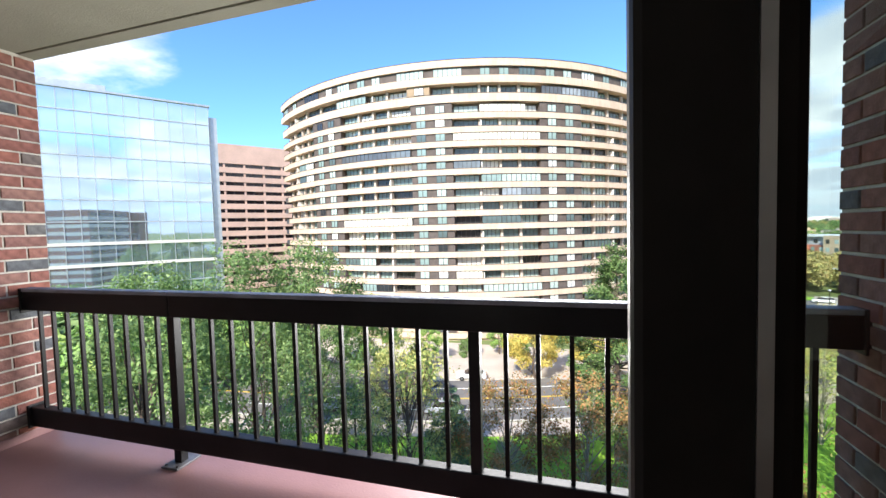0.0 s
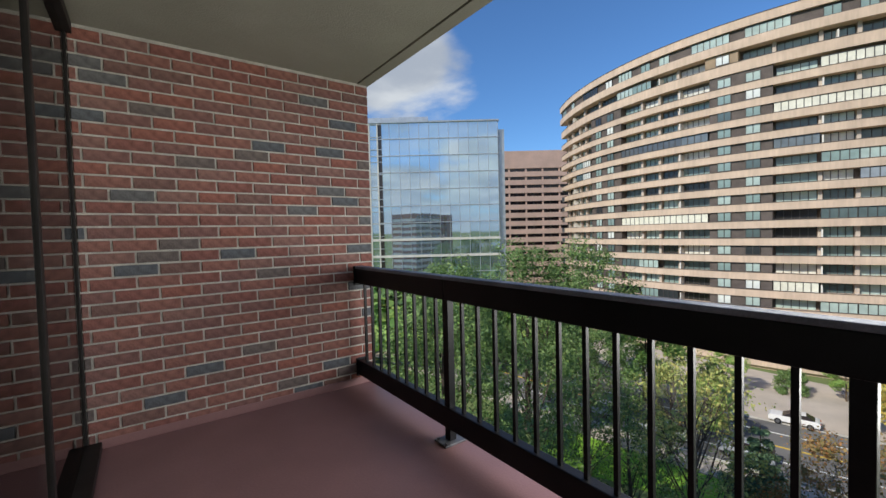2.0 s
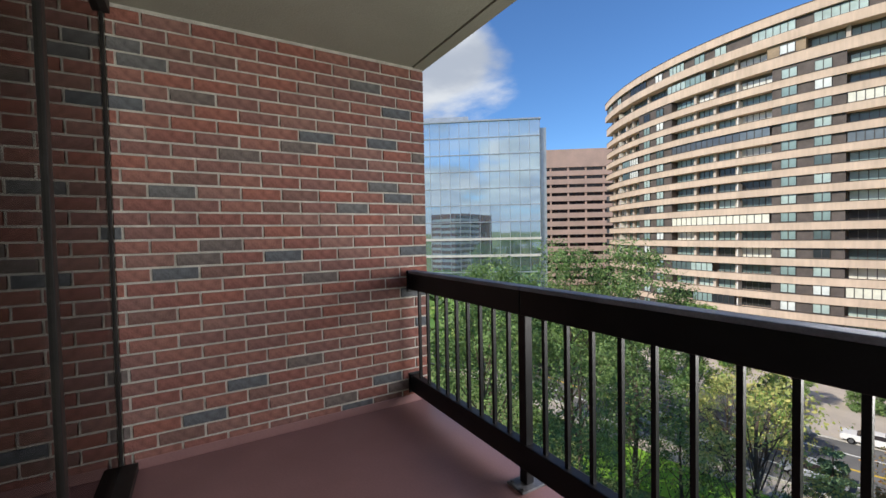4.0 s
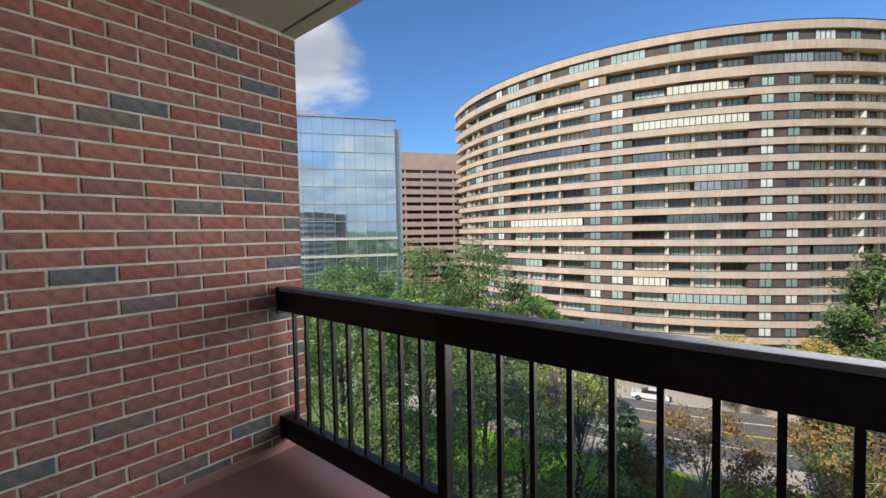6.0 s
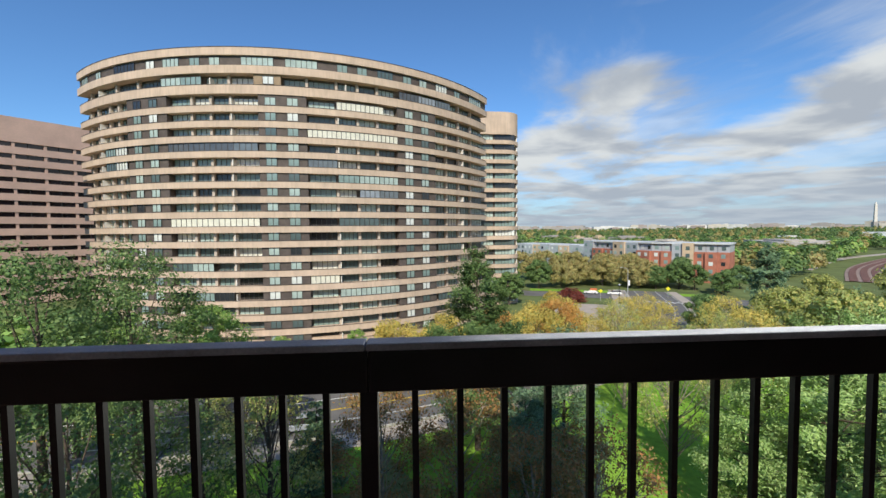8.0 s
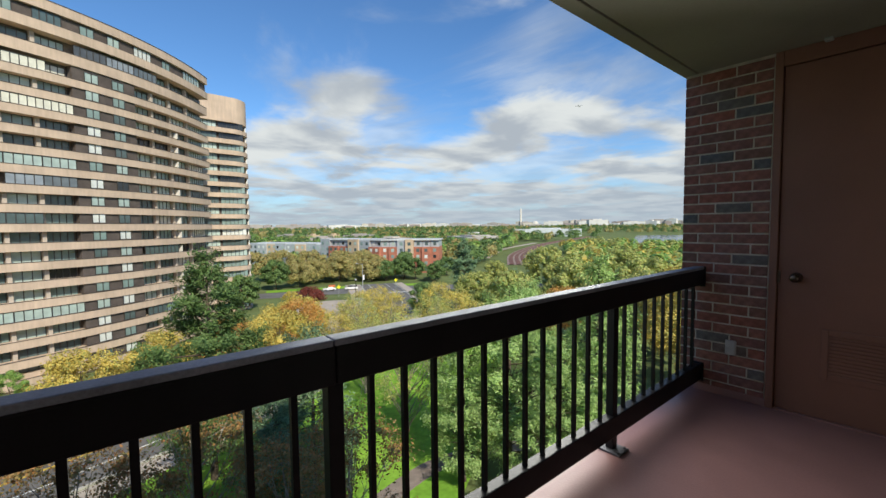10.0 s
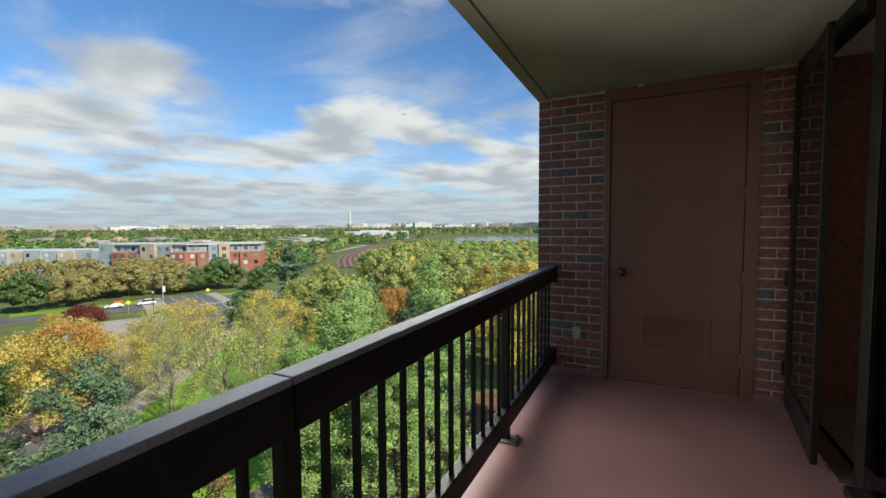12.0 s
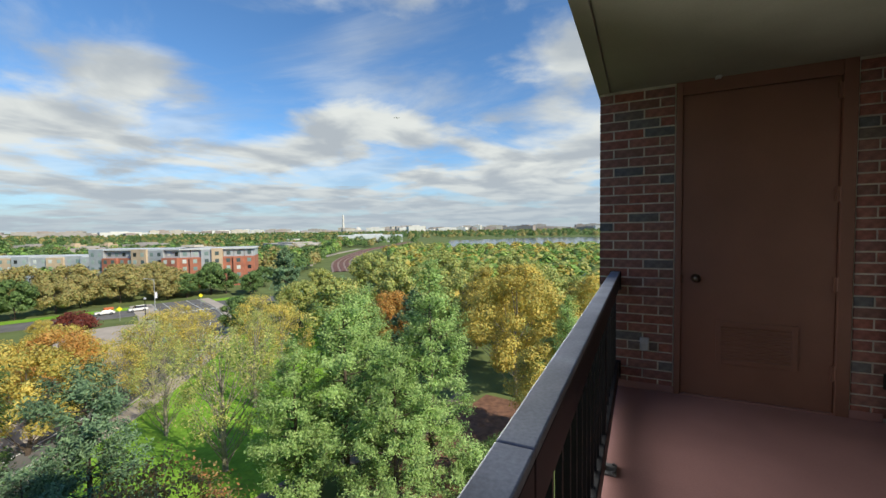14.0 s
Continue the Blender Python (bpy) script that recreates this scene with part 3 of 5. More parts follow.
for k in range(-7, 4):
    part("window_strip", box_bm(-18.4, -1.6, YW - 0.03, YW + 0.004, k * 2.62 + 0.95, k * 2.62 + 2.30), OFFICE_GLASS, own)
    part("sill_band", box_bm(-19.06, -18.99, -13.6, YW - 0.03, k * 2.62 - 0.25, k * 2.62 + 0.90), WHITE_FIN, own)
    part("sill_band", box_bm(-19.05, -1.0, YW - 0.03, YW + 0.03, k * 2.62 - 0.25, k * 2.62 + 0.90), WHITE_FIN, own)


# ---- ground, street, river ----
N = 64


def rise(d):
    """Height of the far land, which climbs gently beyond the river."""
    return G + max(0.0, d - 1350) * 0.008


gv = [(0, 0, G)] + [(r * math.cos(2 * math.pi * i / N), r * math.sin(2 * math.pi * i / N), rise(r)) for r in (60, 160, 500, 1350, 4900, 16000) for i in range(N)]
gf = [(0, 1 + i, 1 + (i + 1) % N) for i in range(N)]
for k in range(5):
    gf += [(1 + k * N + i, 1 + (k + 1) * N + i, 1 + (k + 1) * N + (i + 1) % N, 1 + k * N + (i + 1) % N) for i in range(N)]
tagged(raw("ground", gv, gf, FAR_LAND), "wooded flat land reaching the horizon", "ground", "", "structure")
# wooded ridge whose blue-grey base colour carries the distance haze
HILLS = material("hazy_far_hills", (0.17, 0.21, 0.25), 1.0, spec=0.0, scale=0.001, vary=0.12, fine=0.006)
hv, hf = [], []
for i in range(121):
    a = radians(-10 + 110 * i / 120)
    top = 92 + 30 * math.sin(i * 0.09 + 0.4) ** 2 + 7 * math.sin(i * 0.37) + 4 * math.sin(i * 1.13)
    for rad, z in ((8200, G - 2), (9000, G + 30 + top), (10400, G - 2)):
        hv.append((rad * math.sin(a), rad * math.cos(a), z))
    if i:
        hf += [(3 * i - 3, 3 * i, 3 * i + 1, 3 * i - 2), (3 * i - 2, 3 * i + 1, 3 * i + 2, 3 * i - 1)]
tagged(raw("backdrop", hv, hf, HILLS), "low hills along the horizon, coloured blue-grey for haze", "hills", "", "structure")
lawn = strip("lawn", [(4, 30), (24, 42), (46, 60), (62, 80)], 30, G + 0.05, GRASS, "sunlit mown green lawn with leaf shadows", "lawn")
strip("lawn_strip", [(-26, 33), (-14, 37.5), (-4, 38)], 8, G + 0.05, GRASS, "shaded grass strip beside the street", "lawn")
strip("far_lawn", [(45, 150), (75, 139), (100, 126)], 5, G + 0.06, GRASS, "far sunlit grass verge beyond the road", "lawn")
strip("mulch_bed", [(14, 13), (30, 15), (52, 12)], 14, G + 0.04, MULCH, "reddish mulch bed under the pines", "ground")
strip("garden_path", [(16, 27), (24, 28.5), (31, 26.5), (40, 22), (52, 22)], 2.0, G + 0.09, PATHWAY, "narrow brown park path", "path")
MAIN = [(-120, 40), (-60, 44), (-14, 49.6), (20, 62.5), (52, 86), (70, 108), (84, 140)]
CROSS = [(-20, 156), (20, 149), (50, 138), (80, 126), (118, 102), (170, 60)]
strip("pavement", MAIN, 5.5, G + 0.15, SIDEWALK, "pale concrete pavement on the far side", "pavement", shift=9.4)
strip("pavement_near", MAIN, 3.0, G + 0.15, SIDEWALK, "pale concrete pavement beside the lawn", "pavement", shift=-8.6)
strip("road", MAIN, 13, G + 0.07, ASPHALT, "grey asphalt street with lane markings", "road")
strip("road_cross", CROSS, 11, G + 0.08, ASPHALT, "grey asphalt cross street", "road")
strip("kerb", MAIN, 0.25, G + 0.18, KERB, "pale stone kerb", "kerb", shift=6.6)
strip("kerb_near", MAIN, 0.25, G + 0.18, KERB, "pale stone kerb", "kerb", shift=-6.6)
strip("bike_lane", [(47, 83), (57, 91), (64, 101), (67, 112)], 2.0, G + 0.11, BIKE_GREEN, "green painted bicycle lane", "road marking", shift=3.5)
strip("yellow_line", MAIN, 0.28, G + 0.10, ROAD_YELLOW, "double yellow centre line", "road marking")
for sh in (-3.4, 3.4):
    strip("white_line", MAIN, 0.16, G + 0.10, ROAD_WHITE, "worn white lane line", "road marking", shift=sh)
for i in range(8):
    a = Vector((70 + i * 1.55, 121.0 - i * 0.7, 0))
    solid("crosswalk_bar", box_bm(a.x, a.x + 0.7, a.y - 1.3, a.y + 1.3, G + 0.05, G + 0.12), ROAD_WHITE, "white painted crossing bar", "road marking", "structure", "crossing bars")
plaza = bmesh.new()
bmesh.ops.create_cone(plaza, cap_ends=True, segments=40, radius1=11.5, radius2=11.5, depth=0.5, matrix=Matrix.Translation((50, 108, G - 0.06)) @ Matrix.Diagonal((1.0, 0.85, 1, 1)))
solid("plaza", plaza, SIDEWALK, "pale paved corner plaza", "pavement")
apron = solid("forecourt", box_bm(-70, 24, 60.5, 76, G - 0.3, G + 0.12), SIDEWALK, "pale paved forecourt before the curved tower", "pavement")
river = raw("water", [(395, 185, G + 0.3), (415, 60, G + 0.3), (420, -300, G + 0.3), (1300, -500, G + 0.3), (1050, 200, G + 0.3), (800, 370, G + 0.3), (560, 262, G + 0.3)], [(0, 1, 2, 3, 4, 5, 6)], WATER)
tagged(river, "wide pale blue river beyond the woods", "water", "", "structure")
TRACKS = [(183, 150), (250, 206), (352, 267), (440, 310), (700, 410)]
strip("railway_bed", TRACKS, 13, G + 0.25, BALLAST, "pale ballast bed of a curving railway", "railway")
for sh in (-3.9, 0, 3.9):
    strip("railway_track", TRACKS, 2.6, G + 0.4, TRACK_BED, "rust brown railway track", "railway", shift=sh)
strip("parkway", [(205, 198), (300, 264), (420, 320)], 5, G + 0.3, SIDEWALK, "pale road beside the railway", "road")


# ---- buildings ----
def ribbon(path, off0, off1, z0, z1, bm=None):
    """A closed band of wall along a plan line, between two offsets to its outside (right-hand side)."""
    bm = bm or bmesh.new()
    vs = []
    n = len(path)
    for i, p in enumerate(path):
        d = (path[min(i + 1, n - 1)] - path[max(i - 1, 0)]).normalized()
        o = Vector((d.y, -d.x, 0))
        vs.append([bm.verts.new((p + o * off + Vector((0, 0, z)))) for off, z in ((off0, z0), (off1, z0), (off1, z1), (off0, z1))])
    for i in range(n - 1):
        a, b = vs[i], vs[i + 1]
        for k in range(4):
            bm.faces.new((a[k], a[(k + 1) % 4], b[(k + 1) % 4], b[k]))
    bm.faces.new(vs[0][::-1])
    bm.faces.new(vs[-1])
    return bm


def lattice(xs, zs, holes, y0, y1):
    """A plate with rectangular openings: one piece, y0 to y1 deep."""
    bm = bmesh.new()
    V = [[bm.verts.new((x, y0, z)) for z in zs] for x in xs]
    faces = [bm.faces.new((V[i][j], V[i + 1][j], V[i + 1][j + 1], V[i][j + 1]))
             for i in range(len(xs) - 1) for j in range(len(zs) - 1) if (i, j) not in holes]
    out = bmesh.ops.extrude_face_region(bm, geom=faces)
    for v in out["geom"]:
        if isinstance(v, bmesh.types.BMVert):
            v.co.y = y1
    bmesh.ops.recalc_face_normals(bm, faces=bm.faces)
    return bm


def glazing(w, h, n, frame_mat, glass_mat, bar=0.10):
    """A glazed bay, facing -y with its base at z = 0: the frame's mesh and the pane's."""
    xs = [-w / 2]
    for i in range(n):
        xs += [-w / 2 + w * i / n + bar / 2, -w / 2 + w * (i + 1) / n - bar / 2]
    xs.append(w / 2)
    zs = [0, bar * 0.8, h - bar, h]
    holes = {(1 + 2 * i, 1) for i in range(n)}
    return (mesh_of("window_frame", lattice(xs, zs, holes, -0.07, 0.08), frame_mat),
            mesh_of("pane", box_bm(-w / 2 + 0.02, w / 2 - 0.02, 0.0, 0.05, 0.03, h - 0.03), glass_mat))


def set_glazing(name, pair, parent, m):
    ob = new(name, pair[0])
    ob.parent = parent
    ob.matrix_local = m
    g = new("pane", pair[1])
    g.parent = ob
    return ob


AX = Vector((-0.1212, 0.9926, 0))
RT = Vector((0.9926, 0.1212, 0))
RC = Vector((-29.26, 135.41, 0))
RR = 58.7


def on_arc(deg, r=RR):
    a = radians(deg)
    return RC + (-AX * math.cos(a) + RT * math.sin(a)) * r


def facing(deg):
    """Turn of a bay about z so that its -y side looks outwards."""
    d = -AX * math.cos(radians(deg)) + RT * math.sin(radians(deg))
    return math.degrees(math.atan2(d.x, -d.y))


tower = thing("curved_apartment_tower", "tall curved beige concrete apartment tower with ribbon balconies", "building")
NS, TOPZ, PITCH = 19, 34.35, 2.75
A0, A1 = -48.4, 50.3
arc = [on_arc(A0 + (A1 - A0) * i / 64) for i in range(65)]
part("core", ribbon(arc, -16, -2.2, G, TOPZ - 0.8), BROWN_PANEL, tower)
part("parapet", ribbon(arc, -2.4, 0.25, TOPZ - 1.40, TOPZ), CONCRETE, tower)
part("coping", ribbon(arc, -0.25, 0.33, TOPZ + 0.002, TOPZ + 0.07), BROWN_PANEL, tower)
part("roof", ribbon(arc, -15.5, -2.4, TOPZ - 0.79, TOPZ - 0.5), CONCRETE, tower)
trng = random.Random(5)


def put(name, me, parent, deg, r, z):
    p = on_arc(deg, r)
    m = pose(p.x, p.y, z, 0, 0, facing(deg))
    if isinstance(me, tuple):
        return set_glazing(name, me, parent, m)
    ob = new(name, me)
    ob.parent = parent
    ob.matrix_local = m
    return ob


def span(a, b):
    return (b - a) * radians(1) * RR


CREAM_BLIND = material("cream_blinds", (0.74, 0.72, 0.60), 0.35, spec=0.5, scale=0.7, vary=0.10, fine=3)
DIM_BLUE = ramp_material("dim_enclosed_glass", [(0, (0.16, 0.19, 0.21)), (0.4, (0.30, 0.34, 0.38)), (0.7, (0.10, 0.11, 0.12))], rough=0.12, spec=0.6, fine=1.2, grain=0.3)
BOX_TAN = material("tan_infill_panel", (0.30, 0.22, 0.14), 0.8, scale=0.8, vary=0.15, fine=5)
SOFFIT = material("balcony_soffit", (0.50, 0.43, 0.36), 0.9, scale=0.5, vary=0.12, fine=4)
# two-leaf and wider windows, balcony glazing and glazed-in balconies
win_mesh = glazing(1.9, 1.50, 2, FRAME_DARK, FAR_GLASS)
win_wide = glazing(3.3, 1.60, 4, FRAME_DARK, FAR_GLASS)
win_long = glazing(5.6, 1.60, 6, FRAME_DARK, FAR_GLASS)
BAY_UNITS = {}


def bay_unit(w, glass, h=1.72):
    key = (round(w, 1), glass.name, h)
    if key not in BAY_UNITS:
        BAY_UNITS[key] = glazing(round(w, 1), h, max(2, round(w / 0.95)), FRAME_DARK, glass, 0.09)
    return BAY_UNITS[key]


# bays of open balconies: ends, the inner divisions, and where the pale screen stands
BAYS = [(A0, -30.4, (-44.5, -41.0, -36.5, -33.6), -38.6), (-21.2, -4.4, (-16.6, -13.0, -9.4), -9.0),
        (3.9, 21.3, (9.3, 13.3, 17.2), 9.5), (30.6, A1, (34.4, 38.6, 43.5), 39.4)]
PANELS = [(-30.4, -21.2, (-27.7, -24.0)), (-4.4, 3.9, (-2.3, 1.5)), (21.3, 30.6, (23.8, 27.7))]
GLAZED_IN = {1: [(-22.0, -14.2, FAR_GLASS), (21.6, 35.0, DIM_BLUE)], 2: [(9.2, 18.2, CREAM_BLIND)], 4: [(4.0, 21.2, CREAM_BLIND)],
             5: [(-21.0, -13.0, DIM_BLUE), (-13.0, -4.6, DIM_BLUE), (-37.2, -30.6, FAR_GLASS)], 6: [(4.0, 9.2, DIM_BLUE), (-37.2, -30.6, FAR_GLASS)],
             7: [(9.3, 21.2, FAR_GLASS)], 8: [(13.3, 21.2, DIM_BLUE)], 10: [(-21.0, -4.6, CREAM_BLIND), (9.3, 17.0, FAR_GLASS)],
             12: [(31.0, 38.5, FAR_GLASS)], 13: [(-21.0, -13.0, FAR_GLASS)], 14: [(4.0, 9.2, CREAM_BLIND)], 15: [(9.3, 21.2, FAR_GLASS), (-16.6, -9.4, FAR_GLASS)],
             16: [(31.0, 43.0, FAR_GLASS)]}
column = mesh_of("column", box_bm(-0.24, 0.24, -0.25, 0.6, 0, 2.0), SOFFIT)
screen = mesh_of("balcony_screen", box_bm(-0.09, 0.09, -1.25, 0.4, 0, 1.55), WHITE_FIN)
TOP_WINDOWS = [(-44.8, 1), (-38.6, 0), (-30.5, 2), (-24.2, 0), (-19.9, 1), (-15.3, 0), (-11.7, 0), (-4.3, 2), (3.2, 2), (10.4, 0), (14.1, 0),
               (18.7, 1), (23.5, 0), (27.3, 0), (32.3, 1), (37.3, 0), (44.5, 2)]
for k in range(NS):
    # each storey: a concrete band below, an opening above it
    if k == 0:
        z0, z1, top = TOPZ - 4.60, TOPZ - 3.20, TOPZ - 1.40
    elif k == 1:
        z0, z1, top = TOPZ - 8.15, TOPZ - 6.55, TOPZ - 4.60
    else:
        z1 = 24.15 - (k - 2) * PITCH
        z0, top = z1 - 1.15, (26.20 if k == 2 else z1 + PITCH - 1.15)
    out = 0.25 if k == 0 else trng.choice((0.0, 0.10, -0.06))
    part("balcony_band", ribbon(arc, -2.3, out, z0, z1), CONCRETE, tower)
    if k == 0:
        part("window_band_wall", ribbon(arc, -1.2, -0.25, z1 + 0.004, top - 0.004), BROWN_PANEL, tower)
        for d, kind in TOP_WINDOWS:
            put("window", (win_mesh, win_wide, win_long)[kind], tower, d, RR - 0.17, z1 + 0.10)
        continue
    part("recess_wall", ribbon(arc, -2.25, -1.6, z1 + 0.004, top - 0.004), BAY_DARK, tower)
    part("balcony_rail", ribbon(arc, -0.06, out + 0.05, z1 + 0.003, z1 + 0.09), BROWN_PANEL, tower)
    if k > 1:
        for a, b, wins in PANELS:
            sub = [on_arc(a + (b - a) * i / 8) for i in range(9)]
            part("panel_wall", ribbon(sub, -1.9, -0.3, z1 + 0.095, top - 0.006), BROWN_PANEL, tower)
            for d in wins:
                put("window", win_mesh, tower, d, RR - 0.20, z1 + 0.14)
    else:
        sub = [on_arc(-5.0 + 4.6 * i / 4) for i in range(5)]
        part("infill_panel", ribbon(sub, -1.5, -0.15, z1 + 0.095, top - 0.006), BOX_TAN, tower)
        put("window", win_mesh, tower, -2.5, RR - 0.08, z1 + 0.2)
    shut = GLAZED_IN.get(k, [])
    bays = BAYS if k > 1 else [(A0, -22.0, (-44.0, -40.0, -34.0, -28.0), -38.6), (-14.2, -5.1, (-9.6,), -12.6), (-0.3, 21.3, (4.0, 9.3, 13.3, 17.2), 11.0), (35.0, A1, (38.6, 43.5), 39.4)]
    for a, b, marks, pale in bays:
        edges = [a] + list(marks) + [b]
        for e0, e1 in zip(edges, edges[1:]):
            mid_ = (e0 + e1) / 2
            if not any(p0 - 0.2 < mid_ < p1 + 0.2 for p0, p1, _ in shut):
                put("balcony_glazing", bay_unit(span(e0, e1) - 0.75, BAY_GLASS), tower, mid_, RR - 1.45, z1 - 0.1)
        for m_ in marks:
            if not any(p0 - 0.2 < m_ < p1 + 0.2 for p0, p1, _ in shut):
                put("column", column, tower, m_, RR - 1.05, z1 - 0.05)
        if trng.random() < 0.8 and not any(p0 < pale < p1 for p0, p1, _ in shut):
            put("balcony_screen", screen, tower, pale, RR - 1.35, z1 - 0.3)
    for p0, p1, glass in shut:
        n = max(1, round(span(p0, p1) / 4.4))
        for i in range(n):
            put("enclosed_balcony_glazing", bay_unit(span(p0, p1) / n - 0.04, glass, 1.56), tower, p0 + (p1 - p0) * (i + 0.5) / n, RR - 0.22, z1 + 0.02)
part("base_wall", ribbon(arc, -2.2, -0.5, G, G + 2.3), CONCRETE, tower)
fin = mesh_of("fin", box_bm(-0.16, 0.16, -0.05, 1.4, 0, 1.95, 0), WHITE_FIN)

# the second tower behind it, with a rounded end
wing = thing("apartment_wing", "beige concrete apartment wing with rounded balcony end", "building")
wd, wl = 118.0, 118.0 * (1000 - 784) / 724
wp0 = Vector((1.49, -1.077, 0)) + AX * (wd + 2) + RT * (wl - 22)
wp1 = Vector((1.49, -1.077, 0)) + AX * wd + RT * (wl + 6.7)
wpath = [wp0 + (wp1 - wp0) * i / 6 for i in range(7)]
wdir = (wp1 - wp0).normalized()
wback = Vector((-wdir.y, wdir.x, 0))
wpath += [wp1 + wdir * (5.5 * math.sin(a)) + wback * (5.5 * (1 - math.cos(a))) for a in [radians(10 * i) for i in range(1, 10)]]
wpath += [wpath[-1] + wback * 8, wpath[-1] + wback * 16]
part("core", ribbon(wpath, -4, -1.2, G, 35.5), BROWN_PANEL, wing)
part("parapet", ribbon(wpath, -4.2, 0, 29.6, 36.2), CONCRETE, wing)
wglass = glazing(6.2, 1.75, 6, FRAME_DARK, FAR_GLASS)
wturn = math.degrees(math.atan2(wdir.y, wdir.x))
for k in range(19):
    z0 = 29.6 - (k + 1) * 2.86
    part("balcony_band", ribbon(wpath, -1.3, 0.1, z0, z0 + 1.15), CONCRETE, wing)
    for j, s in enumerate((-0.3, 6.4)):
        p = wp1 - wdir * s + wback * 0.9
        set_glazing("window", wglass, wing, pose(p.x, p.y, z0 + 1.15, 0, 0, wturn))
    p = wp1 + wdir * 4.6 + wback * 3.0
    ob = new("fin", fin)
    ob.parent = wing
    ob.matrix_local = pose(p.x, p.y, z0 + 1.1, 0, 0, wturn)

# the blue glass office tower
TU, TR = Vector((-0.807, 0.591, 0)), Vector((0.591, 0.807, 0))
te = Vector((2.992, -1.329, 0))
office = thing("glass_office_tower", "blue mirrored glass office tower with silver mullions", "building")
oc = te + TU * 100 - TR * 1.6
oturn = math.degrees(math.atan2(TR.y, TR.x))
office.matrix_world = pose(oc.x, oc.y, 0, 0, 0, oturn)
OW, OT, OP = 31.0, 28.6, 4.05
part("core", box_bm(-OW / 2 + 0.1, OW / 2 - 0.1, 0.3, 26, G, OT - 0.4), OFFICE_GLASS, office)
pane_me = mesh_of("pane", box_bm(-OW / 26 + 0.05, OW / 26 - 0.05, 0.0, 0.2, 0.1, OP - 0.1), MIRROR_GLASS)
orng = random.Random(3)
for r in range(12):
    z = OT - (r + 1) * OP
    part("spandrel", box_bm(-OW / 2 - 0.15, OW / 2 + 0.15, -0.18, 0.28, z - 0.10, z + 0.10), SILVER, office)
    for c in range(13):
        ob = new("pane", pane_me)
        ob.parent = office
        ob.matrix_local = pose(-OW / 2 + (c + 0.5) * OW / 13, 0.02, z, orng.uniform(-0.06, 0.06), 0, orng.uniform(-0.06, 0.06))
for c in range(14):
    x = -OW / 2 + c * OW / 13
    part("mullion", box_bm(x - 0.05, x + 0.05, -0.10, 0.25, G, OT), SILVER, office)
for r in (6, 7):
    z = OT - (r + 1) * OP
    part("spandrel_band", box_bm(-OW / 2 - 0.2, OW / 2 + 0.2, -0.24, 0.27, z - 0.32, z + 0.25), WHITE_FIN, office)
part("dark_slot", box_bm(-OW / 2 + 2.0, -OW / 2 + 2.9, -0.16, 0.26, G, OT - 0.3), OFFICE_GLASS, office)
for x in (-OW / 2 - 0.1, -OW / 2 + 1.9):
    part("corner_mullion", box_bm(x - 0.14, x + 0.14, -0.30, 0.24, G, OT + 0.05), WHITE_FIN, office)
for r in range(16):
    part("corner_transom", box_bm(-OW / 2 - 0.05, -OW / 2 + 2.9, -0.27, 0.23, OT - 0.6 - r * 3.0, OT - 0.45 - r * 3.0), SILVER, office)
part("coping", box_bm(-OW / 2 - 0.3, OW / 2 + 0.3, -0.4, 26.2, OT - 0.25, OT + 0.1), SILVER, office)
part("side_fin", box_bm(OW / 2 + 0.2, OW / 2 + 1.6, 0.4, 24, G, OT - 2.2), SILVER, office)
part("corner_bay", box_bm(-OW / 2 - 9, -OW / 2 - 0.2, 2.5, 24, G, OT - 2.0), MIRROR_GLASS, office)
for r in range(12):
    z = OT - 2.0 - (r + 1) * OP
    part("spandrel", box_bm(-OW / 2 - 9.2, -OW / 2 - 0.2, 2.2, 2.6, z + 3.6, z + 4.0), SILVER, office)
part("roof_plant", box_bm(-OW / 2 - 4, OW / 2 - 17, 8, 22, OT, OT + 3.4), SILVER, office)

# the brown stone office block
stone = thing("stone_office_block", "pinkish brown stone office block with dark window strips", "building")
sc = te + TU * 182 + TR * (182 * (895 - 784) / 724)
stone.matrix_world = pose(sc.x, sc.y, 0, 0, 0, oturn)
part("core", box_bm(-14, 74, 0.9, 30, G, 36.4), OFFICE_GLASS, stone)
part("parapet", box_bm(-14.2, 74.2, 0.0, 30.2, 29.64, 37.3), OFFICE_STONE, stone)
for k in range(15):
    z = 29.64 - 3.62 * (k + 1)
    part("spandrel", box_bm(-14.2, 74.2, 0.0, 0.95, z, z + 2.15), OFFICE_STONE, stone)
for k in range(0, 12):
    part("pier", box_bm(-13 + k * 7.4, -12.3 + k * 7.4, 0.25, 0.9, G, 29.64), OFFICE_STONE, stone)
for k in range(15):
    for j in range(24):
        x = -13 + j * 3.7
        part("window_bar", box_bm(x, x + 0.18, 0.5, 0.9, 29.64 - 3.62 * (k + 1) + 2.15, 29.64 - 3.62 * k), FRAME_DARK, stone)


